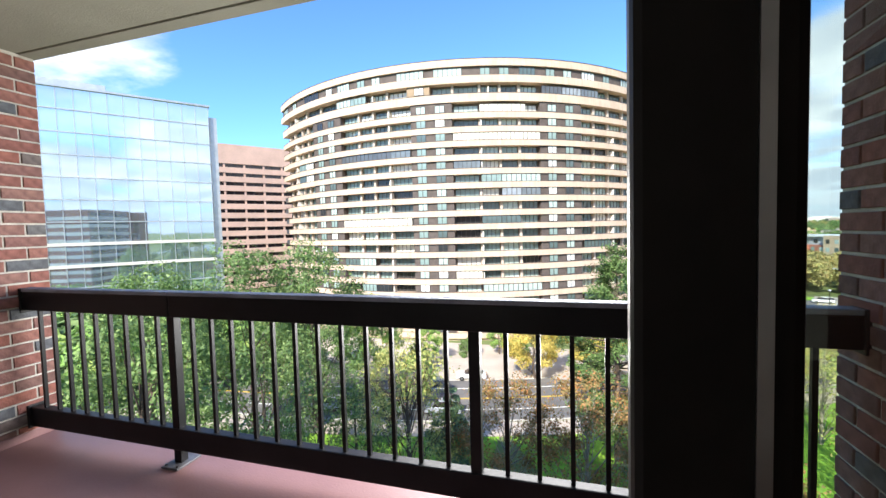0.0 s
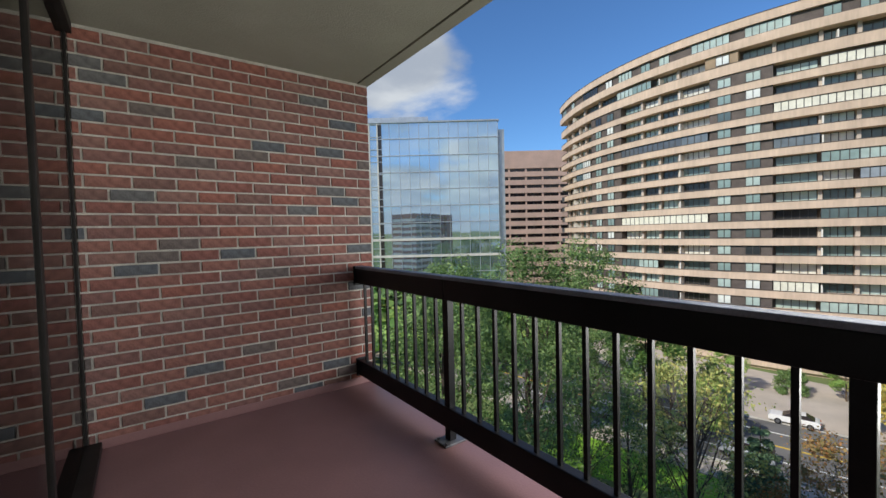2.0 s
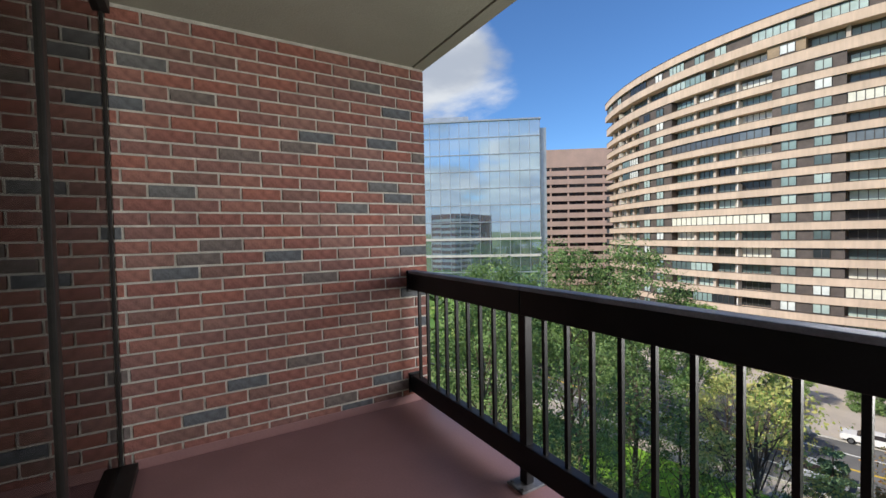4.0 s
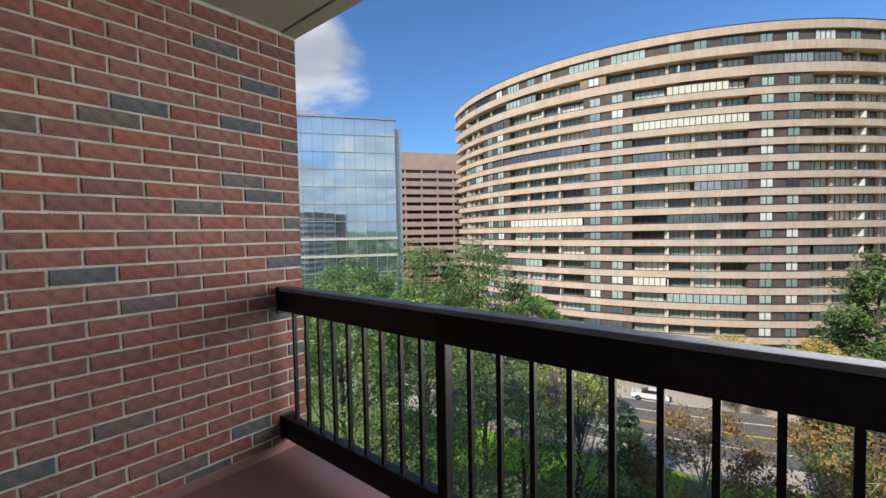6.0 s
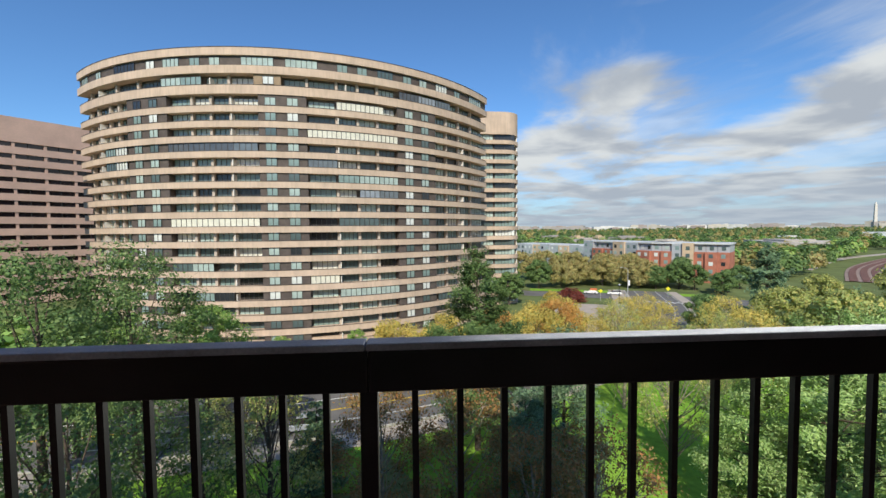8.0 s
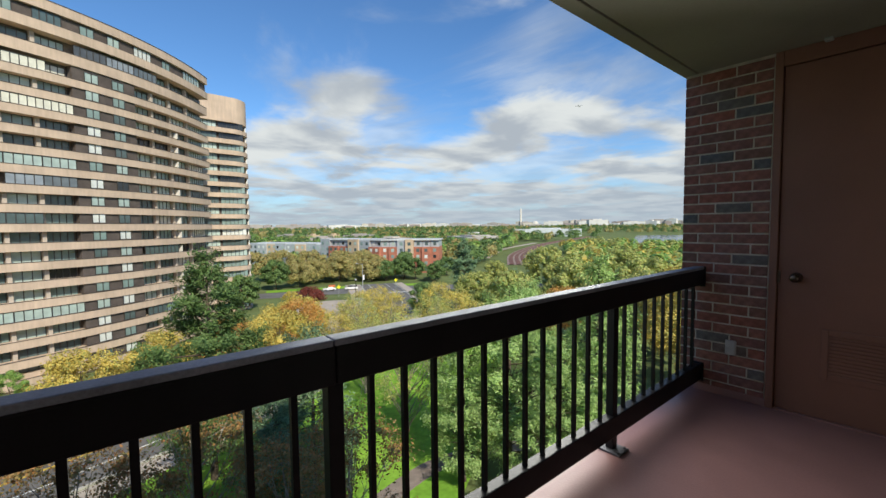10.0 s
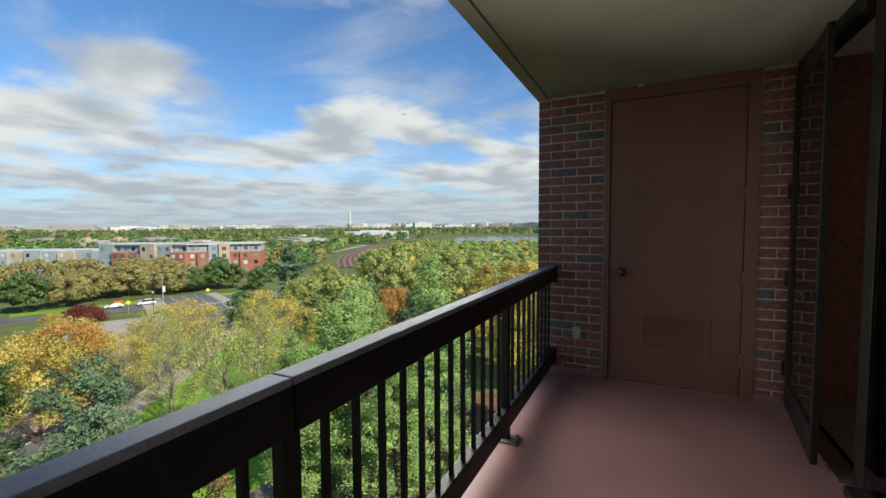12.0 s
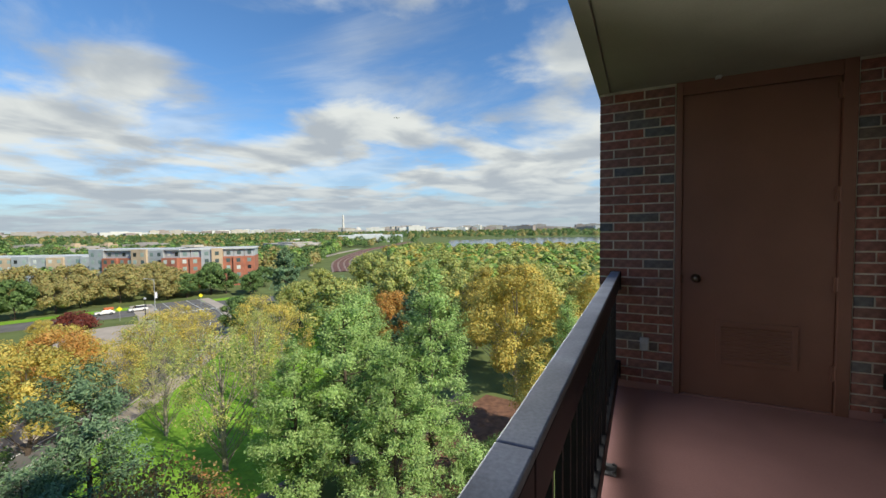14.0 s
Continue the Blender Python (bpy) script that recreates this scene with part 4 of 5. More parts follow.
def apartment(x, y, turn, width, depth, storeys, mats, label, bays):
    """A low apartment block: alternating cladding bays, windows, flat roof."""
    a = thing("apartment_block", label, "building", at=pose(x, y, G, 0, 0, turn))
    h = storeys * 3.1
    wm = mesh_of("window", box_bm(-0.75, 0.75, -0.04, 0.1, 0, 1.6), FAR_GLASS)
    part("roof", box_bm(-0.4, width + 0.4, 0.2, depth, h + 0.3, h + 0.9), APT_ROOF, a)
    bw = width / bays
    for i in range(bays):
        m = mats[i % len(mats)]
        out = 0.9 if i % 2 else 0.0
        hh = h + (0.3 if i % 3 else 0.8) if m is not APT_BRICK else h - 2.9
        part("bay", box_bm(i * bw, (i + 1) * bw - 0.02, -out, depth - 0.5, 0, hh), m, a)
        if m is APT_BRICK:
            part("attic", box_bm(i * bw + 0.1, (i + 1) * bw - 0.1, 1.2, depth - 0.8, hh, h + 0.3), APT_GREY, a)
        nw = max(1, int(bw / 2.8))
        for s in range(storeys):
            for j in range(nw):
                ob = new("window", wm)
                ob.parent = a
                back = 1.2 if (m is APT_BRICK and s == storeys - 1) else -out
                ob.matrix_local = pose(i * bw + (j + 0.5) * bw / nw, back, 0.9 + s * 3.1)
    return a


apartment(93, 214, -71, 42, 16, 5, (APT_GREY, APT_BRICK, APT_BRICK, APT_TAN), "brick and grey clad five-storey apartment row", 6)
apartment(107, 174.5, -46, 29, 16, 5, (APT_BRICK, APT_BRICK, APT_GREY, APT_TAN, APT_BRICK), "orange brick and grey five-storey apartment row", 7)
apartment(72, 275, -62, 60, 16, 4, (APT_GREY, APT_GREY, APT_TAN), "grey clad apartment row behind the trees", 8)


def far_block(x, y, w, d, h, turn, mat=CITY_STONE, label="far pale flat-roofed building", name="far_building"):
    b = bmesh.new()
    box_bm(-w / 2, w / 2, -d / 2, d / 2, 0, h, 0, b)
    box_bm(-w / 4, w / 5, -d / 4, d / 4, h, h + max(1.5, h * 0.14), 0, b)
    ob = solid(name, b, mat, label, "building", "", "far buildings")
    ob.matrix_world = pose(x, y, rise(math.hypot(x, y)) - 0.5, 0, 0, turn)


frng = random.Random(21)
far_block(215, 520, 12, 10, 13, 20, APT_TAN, "two tan blocks far beyond the trees")
far_block(238, 508, 12, 10, 13, 20, APT_TAN, "two tan blocks far beyond the trees")
for i in range(12):
    a = radians(frng.uniform(15, 52))
    r = frng.uniform(330, 900)
    far_block(r * math.sin(a), r * math.cos(a), frng.uniform(25, 90), 25, frng.uniform(6, 12), frng.uniform(0, 90))
for i in range(105):
    a = radians(10 + 82 * (i + frng.random()) / 105)
    r = frng.uniform(2300, 4300)
    tall = frng.uniform(14, 42) if a > radians(50) else frng.uniform(10, 30)
    far_block(r * math.sin(a), r * math.cos(a), frng.uniform(40, 170), 60, tall, -math.degrees(a) + frng.uniform(-20, 20), CITY_STONE, "far pale city building on the horizon", "city_building")
far_block(700, 505, 130, 40, 15, -52, APT_ROOF, "long pale arched station hall")
dome = bmesh.new()
bmesh.ops.create_uvsphere(dome, u_segments=20, v_segments=10, radius=26, matrix=Matrix.Translation((2560, 1960, G + 28)))
rod_bm((2560, 1960, G), (2560, 1960, G + 32), 26, sides=20, bm=dome)
solid("domed_memorial", dome, MARBLE, "far white domed memorial building", "building", "")
ob_bm = bmesh.new()
bmesh.ops.create_cone(ob_bm, cap_ends=True, segments=4, radius1=12, radius2=7.6, depth=152, matrix=Matrix.Translation((2760, 2265, G + 76)) @ pose(0, 0, 0, 0, 0, 20))
bmesh.ops.create_cone(ob_bm, cap_ends=True, segments=4, radius1=7.6, radius2=0.2, depth=17, matrix=Matrix.Translation((2760, 2265, G + 160.5)) @ pose(0, 0, 0, 0, 0, 20))
solid("obelisk", ob_bm, MARBLE, "tall pale stone obelisk on the horizon", "monument", "")


# ---- trees ----
def quads(centers, normals, sizes, aspect, rng_):
    """Leaf cards: small bent quads at the given places."""
    n = len(centers)
    ref = rng_.normal(size=(n, 3))
    u = np.cross(normals, ref)
    u /= np.linalg.norm(u, axis=1, keepdims=True) + 1e-9
    v = np.cross(normals, u)
    u = u * sizes[:, None]
    v = v * (sizes * aspect)[:, None]
    bend = normals * (sizes * 0.18)[:, None]
    verts = np.stack([centers - u, centers - v * 0.9 + bend, centers + u, centers + v * 0.9 + bend], 1).reshape(-1, 3)
    faces = np.arange(4 * n).reshape(-1, 4)
    return verts, faces


def quad_object(name, verts, faces, mat, parent):
    me = bpy.data.meshes.new(name)
    nv, nf = len(verts), len(faces)
    me.vertices.add(nv)
    me.vertices.foreach_set("co", verts.astype(np.float32).ravel())
    me.loops.add(nf * 4)
    me.loops.foreach_set("vertex_index", faces.astype(np.int32).ravel())
    me.polygons.add(nf)
    me.polygons.foreach_set("loop_start", np.arange(0, nf * 4, 4, dtype=np.int32))
    me.materials.append(mat)
    me.update(calc_edges=True)
    ob = new(name, me)
    ob.parent = parent
    return ob


def wood(parts_list, mat, parent, name="trunk"):
    bm = bmesh.new()
    for p, q, r0, r1, s in parts_list:
        rod_bm(p, q, r0, r1, s, bm)
    ob = part(name, bm, mat, parent)
    return tagged(ob, kind="stuff") if name == "branching" else ob


def broadleaf(seed, h, rad, n_leaf, size, mat, bark, label, sparse=0.0, base=0.28, clumps=34, name="tree"):
    """Tapered trunk, forking limbs and a crown of loose leaf clumps."""
    g = np.random.default_rng(seed)
    t = thing(name, label, "tree")
    segs, limbs = [], []
    lean = g.normal(0, 0.02, 2)
    top = Vector((lean[0] * h, lean[1] * h, h * 0.80))
    pts = [Vector((0, 0, -0.2)).lerp(top, i / 5) + Vector((*g.normal(0, 0.10 * (i > 0), 2), 0)) for i in range(6)]
    tr_ = h * 0.016 + 0.05
    for i in range(5):
        segs.append((pts[i], pts[i + 1], tr_ * (1 - i * 0.17), tr_ * (1 - (i + 1) * 0.17), 8))
    cs, rs = [], []
    for i in range(clumps):
        f = (i + g.random()) / clumps
        zz = h * (base + (1 - base - 0.06) * f)
        prof = math.sin(math.pi * min(1, 0.16 + 0.80 * f)) ** 0.6
        a = i * 2.4 + g.normal(0, 0.4)
        rr = rad * prof * (0.35 + 0.65 * g.random() ** 0.5)
        c = Vector((rr * math.cos(a) + lean[0] * zz, rr * math.sin(a) + lean[1] * zz, zz))
        cs.append(c)
        rs.append(rad * (0.20 + 0.17 * g.random()))
        if i % (1 if sparse else 2) == 0:
            k = min(4, max(1, int(f * 5)))
            s = pts[k].lerp(pts[k - 1], g.random())
            if s.z > c.z:
                s = pts[k - 1]
            mid = s.lerp(c, 0.5) + Vector((0, 0, -0.05 * h * g.random()))
            limbs.append((s, mid, tr_ * 0.22, tr_ * 0.12, 5))
            limbs.append((mid, c, tr_ * 0.12, tr_ * 0.04, 5))
            for _ in range(3 if sparse else 1):
                tip = c + Vector(g.normal(0, 1, 3)) * rs[-1] * 0.7
                limbs.append((mid.lerp(c, 0.5), tip, tr_ * 0.07, tr_ * 0.02, 4))
    wood(segs, bark, t, "trunk")
    wood(limbs, bark, t, "branching")
    per = n_leaf // clumps
    C = np.repeat(np.array(cs), per, 0)
    R = np.repeat(np.array(rs), per)
    d = g.normal(size=(len(C), 3))
    d /= np.linalg.norm(d, axis=1, keepdims=True)
    d[:, 2] *= 0.72
    shell = (0.45 + 0.62 * g.random(len(C)) ** 0.6) if not sparse else (0.2 + 1.1 * g.random(len(C)))
    lump = 1 + 0.25 * np.sin(5 * d[:, 0] + C[:, 1]) * np.cos(4 * d[:, 2] + C[:, 0])
    pos = C + d * (R * shell * lump)[:, None]
    nrm = d * 0.9 + g.normal(size=d.shape) * 0.42 + np.array([0, 0, 0.40])
    nrm /= np.linalg.norm(nrm, axis=1, keepdims=True)
    v, f = quads(pos, nrm, size * (0.6 + 0.8 * g.random(len(pos))), 0.62, g)
    quad_object("crown", v, f, mat, t)
    return t


def conifer(seed, h, rad, n_leaf, size, mat, label, soft=True, name="tree", base=0.10):
    """A pine or spruce: whorls of drooping boughs thick with needle tufts."""
    g = np.random.default_rng(seed)
    t = thing(name, label, "tree")
    wood([((0, 0, -0.2), (0, 0, h * 0.5), h * 0.016, h * 0.010, 8), ((0, 0, h * 0.5), (0, 0, h * 0.98), h * 0.010, 0.02, 8)], BARK, t, "trunk")
    boughs, P, Nn, S = [], [], [], []
    rows = int(h * (0.95 if soft else 1.15))
    for i in range(rows):
        f = (i + 0.5) / rows
        z = h * (base + (0.97 - base) * f)
        if soft:
            reach = rad * min(1.0, (1 - f) * 1.75) ** 0.85 * (0.62 + 0.5 * g.random()) * min(1.0, 0.6 + 2.2 * f) + 0.3
        else:
            reach = rad * (1 - f) ** 0.72 * (0.72 + 0.5 * g.random()) + 0.25
        nb = 5 if f < 0.8 else 4
        for j in range(nb):
            a = j * 2 * math.pi / nb + i * 1.1 + g.normal(0, 0.25)
            L = reach * ((0.5 + 0.65 * g.random()) if soft else (0.7 + 0.45 * g.random()))
            rise = (0.10 + 0.40 * f + 0.13 * g.normal()) if soft else -0.22
            d = np.array([math.cos(a), math.sin(a), rise])
            side = np.array([-math.sin(a), math.cos(a), 0])
            o = np.array([0, 0, z + (g.uniform(-0.7, 0.7) * min(1.0, 3 * (1 - f)) if soft else 0)])
            e = o + d * L
            boughs.append((Vector(o), Vector(e), 0.018 * L + 0.015, 0.012, 4))
            m = max(8, int(n_leaf * L / (rows * nb * rad * 0.55)))
            u = 0.22 + 0.8 * g.random(m) ** 0.75
            if soft:
                # tufts gathered in a few rounded sprays along the bough
                k = max(3, int(L * 2.0))
                su, sw = 0.38 + 0.62 * g.random(k) ** 0.7, g.normal(0, 0.24, k) * L
                pick = g.integers(0, k, m)
                u = su[pick] + g.normal(0, 0.30, m) / max(L, 0.6)
                w = sw[pick] * (0.4 + su[pick] * 0.6) + g.normal(0, 0.30, m)
                up_ = g.normal(0.12, 0.27, m) + g.normal(0, 0.22, k)[pick] + 0.14 * su[pick] ** 2 * L
            else:
                w = g.normal(0, 1, m) * 0.20 * L * (0.35 + u * 0.75)
                up_ = np.abs(g.normal(0, 0.10, m)) * L * 0.8 + 0.12 * u * u * L
            pos = o + d * (L * u)[:, None] + side * w[:, None]
            pos[:, 2] += up_ - 0.05 * L
            P.append(pos)
            nn = g.normal(size=(m, 3)) * 0.5 + np.array([0, 0, 0.75]) + d * 0.6
            Nn.append(nn / np.linalg.norm(nn, axis=1, keepdims=True))
            S.append(size * (0.6 + 0.8 * g.random(m)))
    wood(boughs, BARK, t, "branching")
    v, f = quads(np.concatenate(P), np.concatenate(Nn), np.concatenate(S), 0.36, g)
    quad_object("crown", v, f, mat, t)
    return t


def plant(t, x, y, turn=0.0, s=1.0):
    t.matrix_world = pose(x, y, G, 0, 0, turn) @ Matrix.Scale(s, 4)
    return t


def again(t, x, y, turn, s, label=""):
    c = copy_thing(t, pose(x, y, G, 0, 0, turn))
    c.scale = (s, s, s)
    return tagged(c, label)


# street trees towards the glass tower
big = plant(broadleaf(1, 21.0, 5.8, 13000, 0.14, LEAF_DARK, BARK, "tall dark green street tree in full leaf"), -28.6, 33.0, 0, 1.05)
again(big, -31.0, 24.5, 130, 0.98)
again(big, -24.8, 38.5, 75, 1.05)
again(big, -22.0, 17.0, 200, 0.90)
mid = plant(broadleaf(2, 15.5, 4.6, 5600, 0.125, LEAF_DARK, BARK, "dark green tree below the balcony", base=0.2), -17.5, 22.0)
again(mid, -12.5, 15.0, 90, 0.85)
again(mid, -19.5, 31.5, 160, 0.92)
again(mid, -13.0, 27.0, 250, 0.72)
again(mid, -33.0, 42.0, 20, 1.05)
light = plant(broadleaf(3, 14.2, 4.4, 16000, 0.15, LEAF_MID, BARK, "light green street tree before the curved tower"), -24.5, 51.0)
again(light, -36.0, 51.0, 100, 0.95)
again(light, -15.5, 46.2, 40, 0.5)
again(light, -19.6, 63.9, 10, 0.46)
again(light, -8.5, 70.5, 210, 0.40)
# trees before the lawn
plant(conifer(4, 21.0, 5.4, 36000, 0.17, NEEDLE_DARK, "tall soft green pine standing alone"), 7.7, 40.0)
plant(conifer(5, 8.4, 2.3, 9000, 0.16, NEEDLE_BLUE, "small blue-green spruce beside the street", soft=False), -7.3, 34.6)
thin_street = plant(broadleaf(23, 15.0, 4.4, 5200, 0.115, LEAF_OLIVE, BARK, "thin olive-brown street tree", sparse=1.0, base=0.25, clumps=40), -16.4, 40.4, 30, 0.62)
rust = plant(broadleaf(6, 12.6, 4.2, 9500, 0.10, LEAF_RUST, BARK_PALE, "thin rust-leaved tree with pale limbs", sparse=1.0, base=0.2), 4.2, 27.5)
again(rust, 8.6, 22.5, 70, 0.85)
again(rust, -1.0, 29.5, 150, 0.92)
again(rust, 11.6, 21.2, 200, 0.95)
again(thin_street, -9.0, 28.0, 260, 1.0)
dark_pine = plant(conifer(7, 14.5, 5.2, 26000, 0.14, NEEDLE_BLUE, "dark blue-green pine in shade"), 13.6, 31.5)
again(dark_pine, 9.5, 28.5, 220, 0.75)
yellow = plant(broadleaf(8, 9.4, 4.0, 12000, 0.13, LEAF_YELLOW, BARK, "yellow autumn tree beside the street"), -1.5, 60.0)
again(yellow, 6.0, 64.5, 80, 1.0)
again(yellow, 19.0, 57.0, 140, 1.18)
again(yellow, 24.0, 72.0, 210, 1.0)
again(yellow, 31.0, 77.0, 300, 1.0)
orange = plant(broadleaf(9, 10.5, 4.2, 12000, 0.14, LEAF_ORANGE, BARK, "orange autumn tree beside the lawn"), 26.5, 68.0)
again(orange, 15.0, 66.0, 120, 0.9)
again(orange, 64.0, 41.0, 60, 1.12)
# thin trees on the lawn
thin = plant(broadleaf(10, 14.2, 4.2, 5200, 0.105, LEAF_OLIVE, BARK_PALE, "thin half-bare tree on the lawn", sparse=1.0, base=0.3, clumps=44), 25.8, 35.5)
again(thin, 27.6, 48.0, 70, 0.78)
again(thin, 37.0, 45.0, 150, 0.92)
again(thin, 33.0, 60.0, 10, 0.85)
gold = plant(broadleaf(12, 12.5, 4.4, 7000, 0.12, LEAF_YELLOW, BARK_PALE, "golden thin-crowned park tree", sparse=0.6, clumps=40), 45.0, 48.5)
again(gold, 41.0, 62.0, 80, 0.9)
again(gold, 52.0, 62.0, 160, 0.95)
for x, y, a, s in ((40, 70.5, 20, 0.85), (47, 76, 110, 0.8), (33, 64.5, 200, 0.8), (28.5, 59.5, 290, 0.75)):
    again(gold, x, y, a, s)
# pines beside the building
pine = plant(conifer(13, 17.6, 4.7, 30000, 0.135, NEEDLE, "bright green white pine with layered boughs"), 27.6, 22.3)
pine_b = plant(conifer(14, 20.6, 4.4, 30000, 0.135, NEEDLE, "tall bright green white pine with layered boughs"), 30.8, 15.8)
again(pine, 24.6, 25.0, 100, 0.80)
again(pine, 27.0, 17.0, 210, 0.80)
again(pine_b, 43.5, 6.5, 40, 0.78)
again(pine, 36.5, 27.0, 300, 0.95)
yb = plant(broadleaf(15, 18.4, 6.3, 22000, 0.17, LEAF_YELLOW, BARK_PALE, "large golden autumn plane tree"), 54.0, 15.0)
again(yb, 43.0, 8.5, 120, 0.62)
again(yb, 66.0, 22.0, 60, 0.92)
again(yb, 60.0, 4.0, 220, 0.9)
shrub = plant(broadleaf(16, 2.2, 1.9, 5000, 0.07, LEAF_DARK, BARK, "dark evergreen shrub on the mulch", base=0.05, clumps=22, name="shrub"), 29.0, 12.2)
for x, y, a, s in ((32.5, 11.5, 60, 1.2), (26.5, 12.0, 130, 0.9), (35.5, 13.0, 200, 1.3), (24.0, 15.0, 20, 0.8), (38.0, 10.5, 310, 1.4)):
    again(shrub, x, y, a, s)
hedge = plant(broadleaf(24, 3.4, 1.9, 6000, 0.10, LEAF_DARK, BARK, "clipped round dark green shrub before the tower", base=0.06, clumps=30, name="shrub"), -13.6, 68.6)
again(hedge, -22.5, 66.0, 80, 0.8)
again(hedge, -5.0, 71.0, 160, 0.9)
# park and roadside trees farther off
oak = plant(broadleaf(17, 10.5, 6.6, 9000, 0.30, LEAF_TAN, BARK, "broad brownish autumn tree by the road"), 91.7, 156.9)
for x, y, a, s in ((82, 168, 50, 1.15), (70, 172, 100, 1.2), (60, 180, 160, 1.2), (96, 172, 210, 1.1), (48, 178, 10, 1.2), (76, 156, 70, 1.05), (66, 158, 20, 0.9)):
    again(oak, x, y, a, s)
green = plant(broadleaf(18, 11.0, 4.6, 8000, 0.28, LEAF_DARK, BARK, "round dark green tree by the road"), 98.9, 143.0)
for x, y, a, s in ((104, 150, 90, 1.05), (110, 133, 40, 0.75), (104, 128, 200, 0.72), (62, 80.5, 100, 0.8), (121, 141, 10, 0.8), (36, 150, 300, 1.1), (30, 120, 30, 0.9), (38, 160, 60, 1.0)):
    again(green, x, y, a, s)
olive = plant(broadleaf(19, 13.5, 6.2, 10000, 0.28, LEAF_OLIVE, BARK, "olive green woodland tree"), 64.0, 53.0)
for x, y, a, s in ((82.6, 48.4, 80, 1.05), (82, 35, 160, 1.0), (72, 62, 200, 0.85), (95, 60, 10, 1.05), (100, 42, 60, 1.1), (115, 82, 120, 1.15), (130, 62, 20, 1.1), (118, 30, 220, 1.0), (96, 20, 300, 1.0), (80, 12, 40, 1.0), (75, 75, 140, 0.8), (140, 40, 70, 1.0), (110, 100, 30, 0.75)):
    again(olive, x, y, a, s)
for x, y, a, s in ((86, 147.5, 15, 0.85), (58, 153, 140, 0.85), (94, 149, 250, 0.75)):
    again(oak, x, y, a, s)
for x, y, a, s in ((91, 144.5, 70, 0.8), (103, 140, 190, 0.85), (49, 152, 20, 1.0)):
    again(green, x, y, a, s)
spire = plant(conifer(20, 18.5, 5.0, 9000, 0.36, NEEDLE_BLUE, "tall dark conifer at the park edge"), 88.5, 94.0)
again(spire, 58.0, 33.0, 90, 0.72)
again(spire, 73.0, 28.0, 150, 0.75)
again(spire, 68.0, 56.0, 40, 0.72)
again(yellow, 40.6, 113.2, 30, 0.55)
plant(broadleaf(22, 4.2, 4.2, 5000, 0.20, LEAF_RED, BARK, "low dark red ornamental tree by the plaza", base=0.15), 49.5, 121.0)


def forest(name, seed, area, count, h0, h1, mats, label):
    """Far woodland: many small clumped crowns, one mesh for each leaf colour."""
    g = np.random.default_rng(seed)
    for mi, mat in enumerate(mats):
        P, Nn, S = [], [], []
        for i in range(count // len(mats)):
            x, y = area(g)
            h = h0 + (h1 - h0) * g.random()
            r = h * (0.34 + 0.14 * g.random())
            m = 150
            d = g.normal(size=(m, 3))
            d /= np.linalg.norm(d, axis=1, keepdims=True)
            d[:, 2] = np.abs(d[:, 2]) * 1.5 - 0.5
            p = d * np.array([r, r, h * 0.42]) * (0.75 + 0.35 * g.random((m, 1))) + np.array([x, y, rise(math.hypot(x, y)) + h * 0.55])
            P.append(p)
            nn = d + g.normal(size=d.shape) * 0.35 + np.array([0, 0, 0.4])
            Nn.append(nn / np.linalg.norm(nn, axis=1, keepdims=True))
            S.append(np.full(m, r * 0.23) * (0.6 + 0.8 * g.random(m)))
        v, f = quads(np.concatenate(P), np.concatenate(Nn), np.concatenate(S), 0.7, g)
        tagged(quad_object(name, v, f, mat, None), label, "woods", "", "stuff")


def sector(a0, a1, r0, r1, power=1.0):
    def pick(g):
        while True:
            a, r = radians(a0 + (a1 - a0) * g.random()), r0 + (r1 - r0) * g.random() ** power
            x, y = r * math.sin(a), r * math.cos(a)
            lake = a > radians(61) and 385 < r < 1010
            u = Vector((352, 267)) - Vector((150, 118))
            along = max(0.0, min(1.4, (Vector((x, y)) - Vector((150, 118))).dot(u) / u.length_squared))
            near = (Vector((x, y)) - Vector((150, 118)) - u * along).length < (24 if along > 0.1 else 0)
            apts = 85 < x < 145 and 145 < y < 225 or (55 < x < 118 and 212 < y < 285)
            if not lake and not near and not apts:
                return x, y
    return pick


forest("near_woods", 31, sector(56, 88, 105, 400), 900, 7, 12, (LEAF_OLIVE, LEAF_MID, LEAF_YELLOW, LEAF_MID, LEAF_OLIVE), "mixed green and gold autumn woods along the railway")
forest("park_woods", 32, sector(12, 55, 225, 700), 1200, 7, 13, (LEAF_DARK, LEAF_MID, LEAF_DARK, LEAF_TAN), "green woods around the far apartments")
forest("far_woods", 33, sector(6, 94, 600, 2600, 0.8), 2600, 10, 17, (LEAF_DARK, LEAF_DARK, LEAF_TAN), "distant dark woods")
forest("left_woods", 34, sector(-66, -40, 66, 95), 60, 9, 13, (LEAF_DARK, LEAF_MID), "trees at the foot of the glass tower")


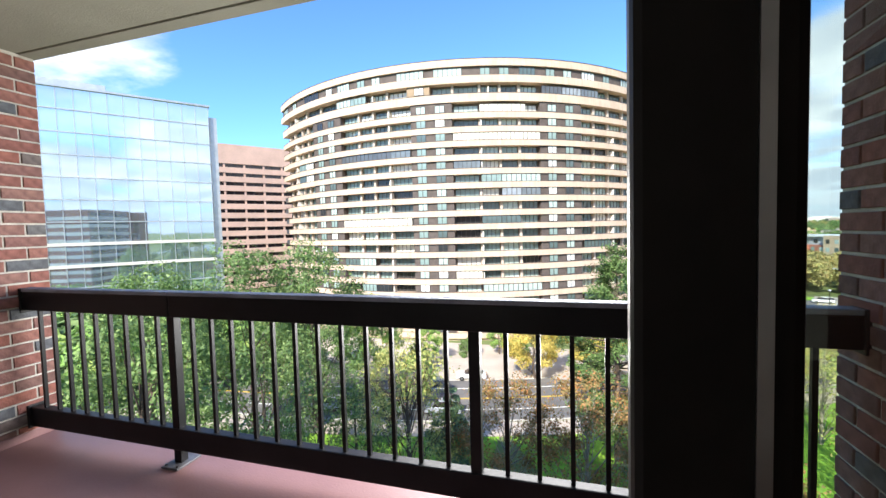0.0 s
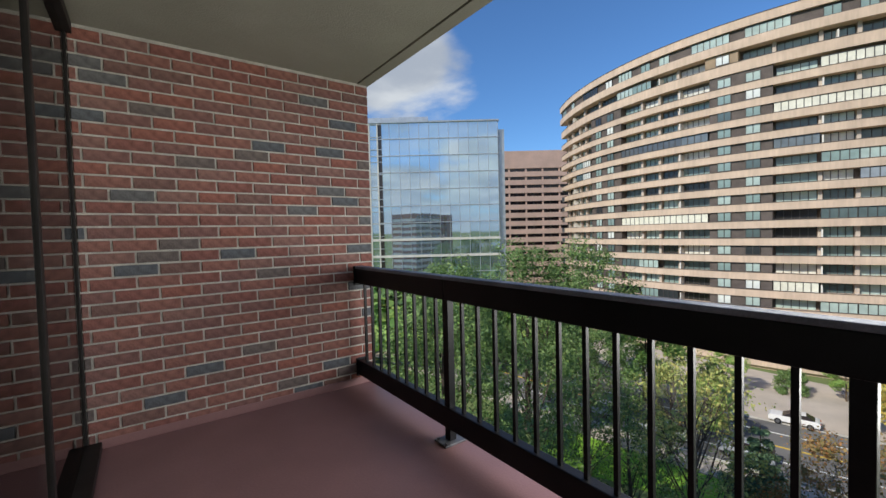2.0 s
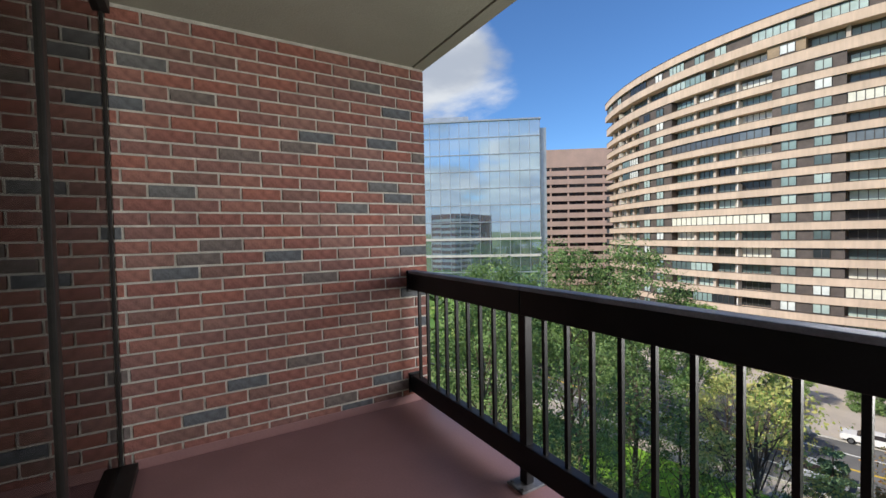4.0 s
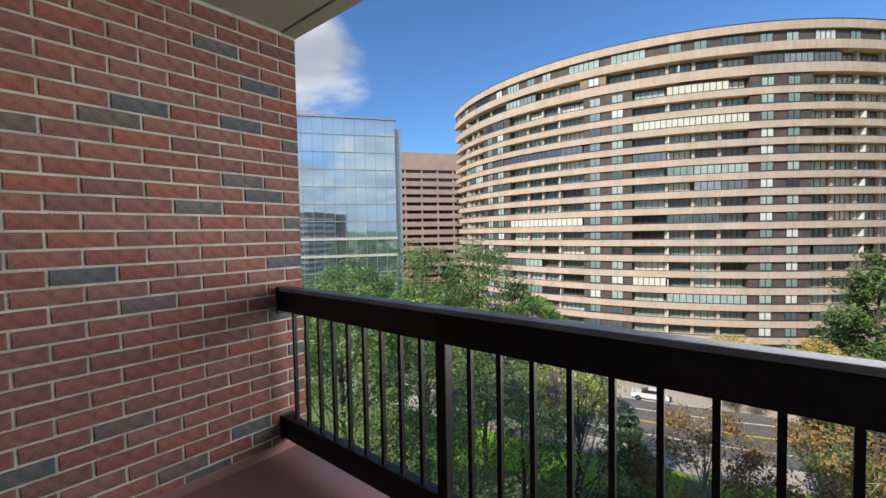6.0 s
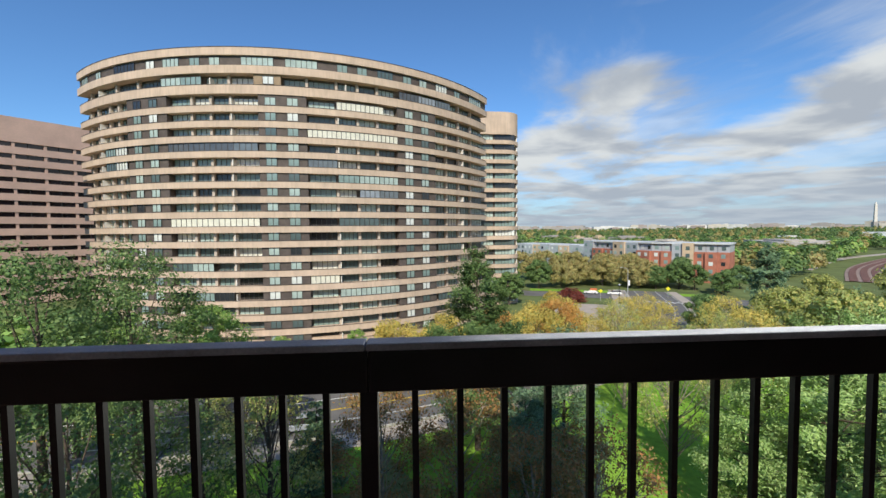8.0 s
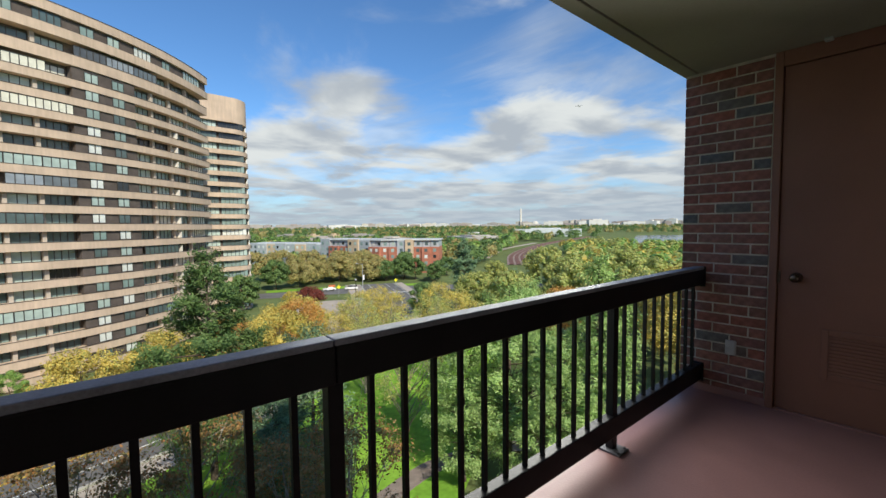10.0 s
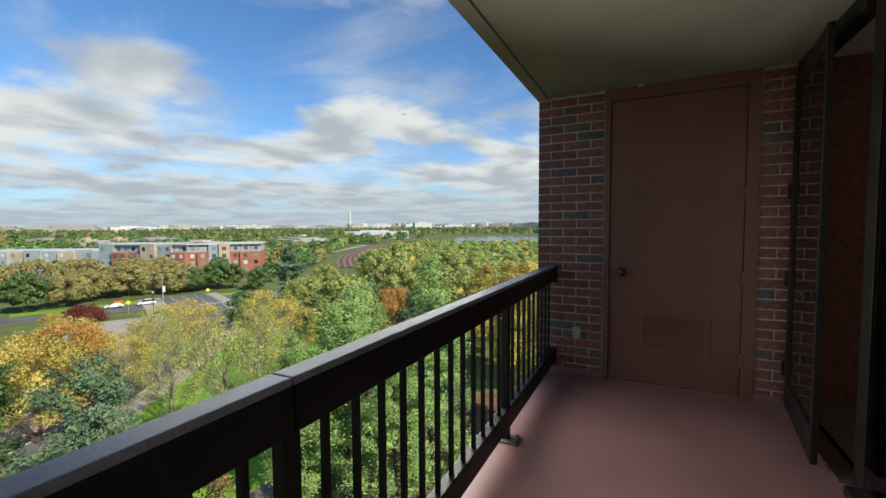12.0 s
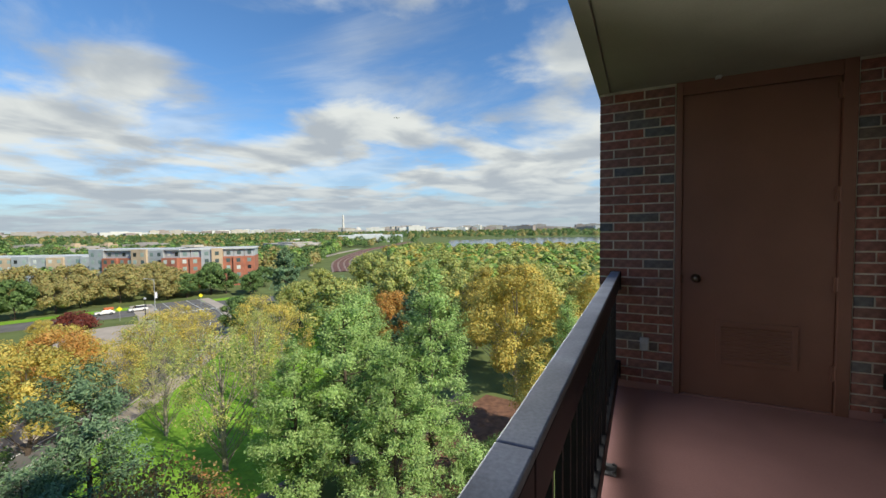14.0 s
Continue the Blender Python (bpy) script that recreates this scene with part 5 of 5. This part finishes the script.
# ---- vehicles and street things ----
def car(x, y, turn, paint, label, suv=False, name="car"):
    c = thing(name, label, "car", at=pose(x, y, G + 0.08, 0, 0, turn))
    roof = 1.72 if suv else 1.42
    prof = [(-2.25, 0.35), (-2.28, 0.75), (-2.1, 0.95), (-0.75 if not suv else -0.95, 0.98), (0.95, 1.0), (1.95 if not suv else 2.1, 1.0), (2.25, 0.85), (2.25, 0.35)]
    if suv:
        prof = [(-2.3, 0.4), (-2.32, 0.95), (-1.2, 1.08), (2.2, 1.1), (2.32, 0.9), (2.32, 0.4)]
    cab = [(-1.05, 0.98), (-0.25, roof), (1.1, roof), (1.85, 1.0)] if not suv else [(-1.25, 1.06), (-0.55, roof), (1.95, roof), (2.22, 1.09)]

    def extrude(pts, w0, w1):
        bm = bmesh.new()
        n = len(pts)
        zs = [p[1] for p in pts]
        lo, hi = min(zs), max(zs)
        vs = []
        for s in (-1, 1):
            vs.append([bm.verts.new((px_, s * (w0 + (w1 - w0) * (pz - lo) / (hi - lo)), pz)) for px_, pz in pts])
        bm.faces.new(vs[0])
        bm.faces.new(vs[1][::-1])
        for i in range(n):
            bm.faces.new((vs[0][i], vs[1][i], vs[1][(i + 1) % n], vs[0][(i + 1) % n]))
        bmesh.ops.recalc_face_normals(bm, faces=bm.faces)
        bmesh.ops.bevel(bm, geom=list(bm.edges), offset=0.05, segments=2, affect="EDGES")
        return bm

    part("body", extrude(prof, 0.90, 0.86), paint, c)
    part("cabin_glass", extrude(cab, 0.80, 0.62), OFFICE_GLASS, c)
    part("roof", box_bm(cab[1][0] + 0.05, cab[2][0] - 0.05, -0.6, 0.6, roof - 0.03, roof + 0.03, 0.02), paint, c)
    for wx in (-1.4, 1.4):
        for sy in (-0.82, 0.82):
            w = part("wheel", rod_bm((wx, sy - 0.11, 0.33), (wx, sy + 0.11, 0.33), 0.33, sides=18), BLACK, c)
            part("rim", rod_bm((wx, sy - 0.12, 0.33), (wx, sy + 0.12, 0.33), 0.2, sides=12), ALUMINIUM, w)
    for sy in (-0.6, 0.6):
        part("headlight", box_bm(-2.31, -2.2, sy - 0.16, sy + 0.16, 0.66, 0.8, 0.02), PLASTIC, c)
        part("taillight", box_bm(2.2, 2.31, sy - 0.16, sy + 0.16, 0.72, 0.86, 0.02), APT_BRICK, c)
    return c


CAR_WHITE = material("white_car_paint", (0.78, 0.78, 0.78), 0.25, spec=0.6, vary=0.04, coat=0.6)
CAR_SILVER = material("silver_car_paint", (0.42, 0.45, 0.50), 0.28, metal=0.4, vary=0.05, coat=0.6)
CAR_BLUE = material("grey_blue_car_paint", (0.13, 0.18, 0.23), 0.28, metal=0.3, vary=0.05, coat=0.6)
SIGN_YELLOW = material("sign_yellow", (0.78, 0.72, 0.03), 0.5, vary=0.05)
SIGN_WHITE = material("sign_white", (0.8, 0.8, 0.82), 0.5, vary=0.05)
ORANGE = material("orange_load", (0.62, 0.16, 0.05), 0.6, vary=0.1)
car(-16.9, 54.3, 188, CAR_BLUE, "dark grey-blue saloon car driving on the street")
car(-10.8, 57.8, 12, CAR_WHITE, "white saloon car parked at the far kerb")
car(-11.6, 45.6, 8, CAR_SILVER, "silver estate car parked at the near kerb", True)
car(-18.6, 44.4, 8, CAR_WHITE, "white car parked at the near kerb")
car(-26.0, 43.4, 8, CAR_SILVER, "silver car parked at the near kerb", True)
car(69.4, 133.2, -20, CAR_WHITE, "white estate car on the cross street", True)
car(61, 112.5, 60, CAR_SILVER, "silver car at the plaza corner")
truck = car(62.6, 136.6, -20, CAR_WHITE, "white pickup truck with orange load")
part("orange_load", box_bm(-0.2, 2.0, -0.7, 0.7, 1.35, 1.95, 0.05), ORANGE, truck)
car(82, 88, 55, CAR_WHITE, "white car parked by the park trees")

lamp = thing("street_lamp", "tall grey street lamp with a banner", "lamp", at=pose(74.1, 133.2, G))
part("pole", rod_bm((0, 0, 0), (0, 0, 9.0), 0.13, 0.08, 12), PLASTIC, lamp)
part("arm", rod_bm((0, 0, 8.9), (-1.8, 0.6, 9.4), 0.06, 0.05, 8), PLASTIC, lamp)
part("lamp_head", box_bm(-2.5, -1.7, 0.45, 0.8, 9.3, 9.5, 0.05), PLASTIC, lamp)
part("banner", box_bm(0.15, 0.75, -0.03, 0.03, 3.2, 5.0, 0.01), SIGN_WHITE, lamp)
for x, y in ((63.5, 118.5), (55.0, 98.5)):
    pl = thing("plaza_lamp", "dark plaza lamp post with a globe", "lamp", group="plaza lamps", at=pose(x, y, G + 0.15))
    part("pole", rod_bm((0, 0, 0), (0, 0, 5.2), 0.10, 0.07, 10), BLACK, pl)
    gl = bmesh.new()
    bmesh.ops.create_uvsphere(gl, u_segments=12, v_segments=8, radius=0.32, matrix=Matrix.Translation((0, 0, 5.5)))
    part("globe", gl, PLASTIC, pl)
for x, y in ((59.5, 122.5), (82.5, 124.0)):
    sg = thing("crossing_sign", "yellow-green diamond crossing sign on a post", "sign", group="crossing signs", at=pose(x, y, G + 0.1, 0, 0, -25))
    part("pole", rod_bm((0, 0, 0), (0, 0, 2.6), 0.05, sides=8), PLASTIC, sg)
    dm = bmesh.new()
    box_bm(-0.48, 0.48, -0.02, 0.02, -0.48, 0.48, 0.01, dm)
    bmesh.ops.transform(dm, matrix=pose(0, -0.08, 3.2, 0, 45, 0), verts=dm.verts)
    part("sign_plate", dm, SIGN_YELLOW, sg)

plane_thing = thing("airliner", "small far airliner under the clouds", "aircraft", at=pose(1800, 1120, 572, 0, 0, 20))
part("fuselage", rod_bm((-16, 0, 0), (16, 0, 0), 1.9, 1.5, 10), PLASTIC, plane_thing)
part("wing", box_bm(-3, 2, -16, 16, -0.4, 0.1), PLASTIC, plane_thing)
part("tail", box_bm(-16, -12, -0.3, 0.3, 0, 5), PLASTIC, plane_thing)

# ---- brickwork ----
brick_run(wall_west, 0.0 - 0.006, YF + 0.002, YW, 0.02, H, 0.12)
brick_run(wall_east, W + 0.006, -0.38, YW, 0.02, H, 0.12)
brick_run(wall_east, W + 0.006, YF + 0.002, -1.405, 0.02, H, 0.12, 1)
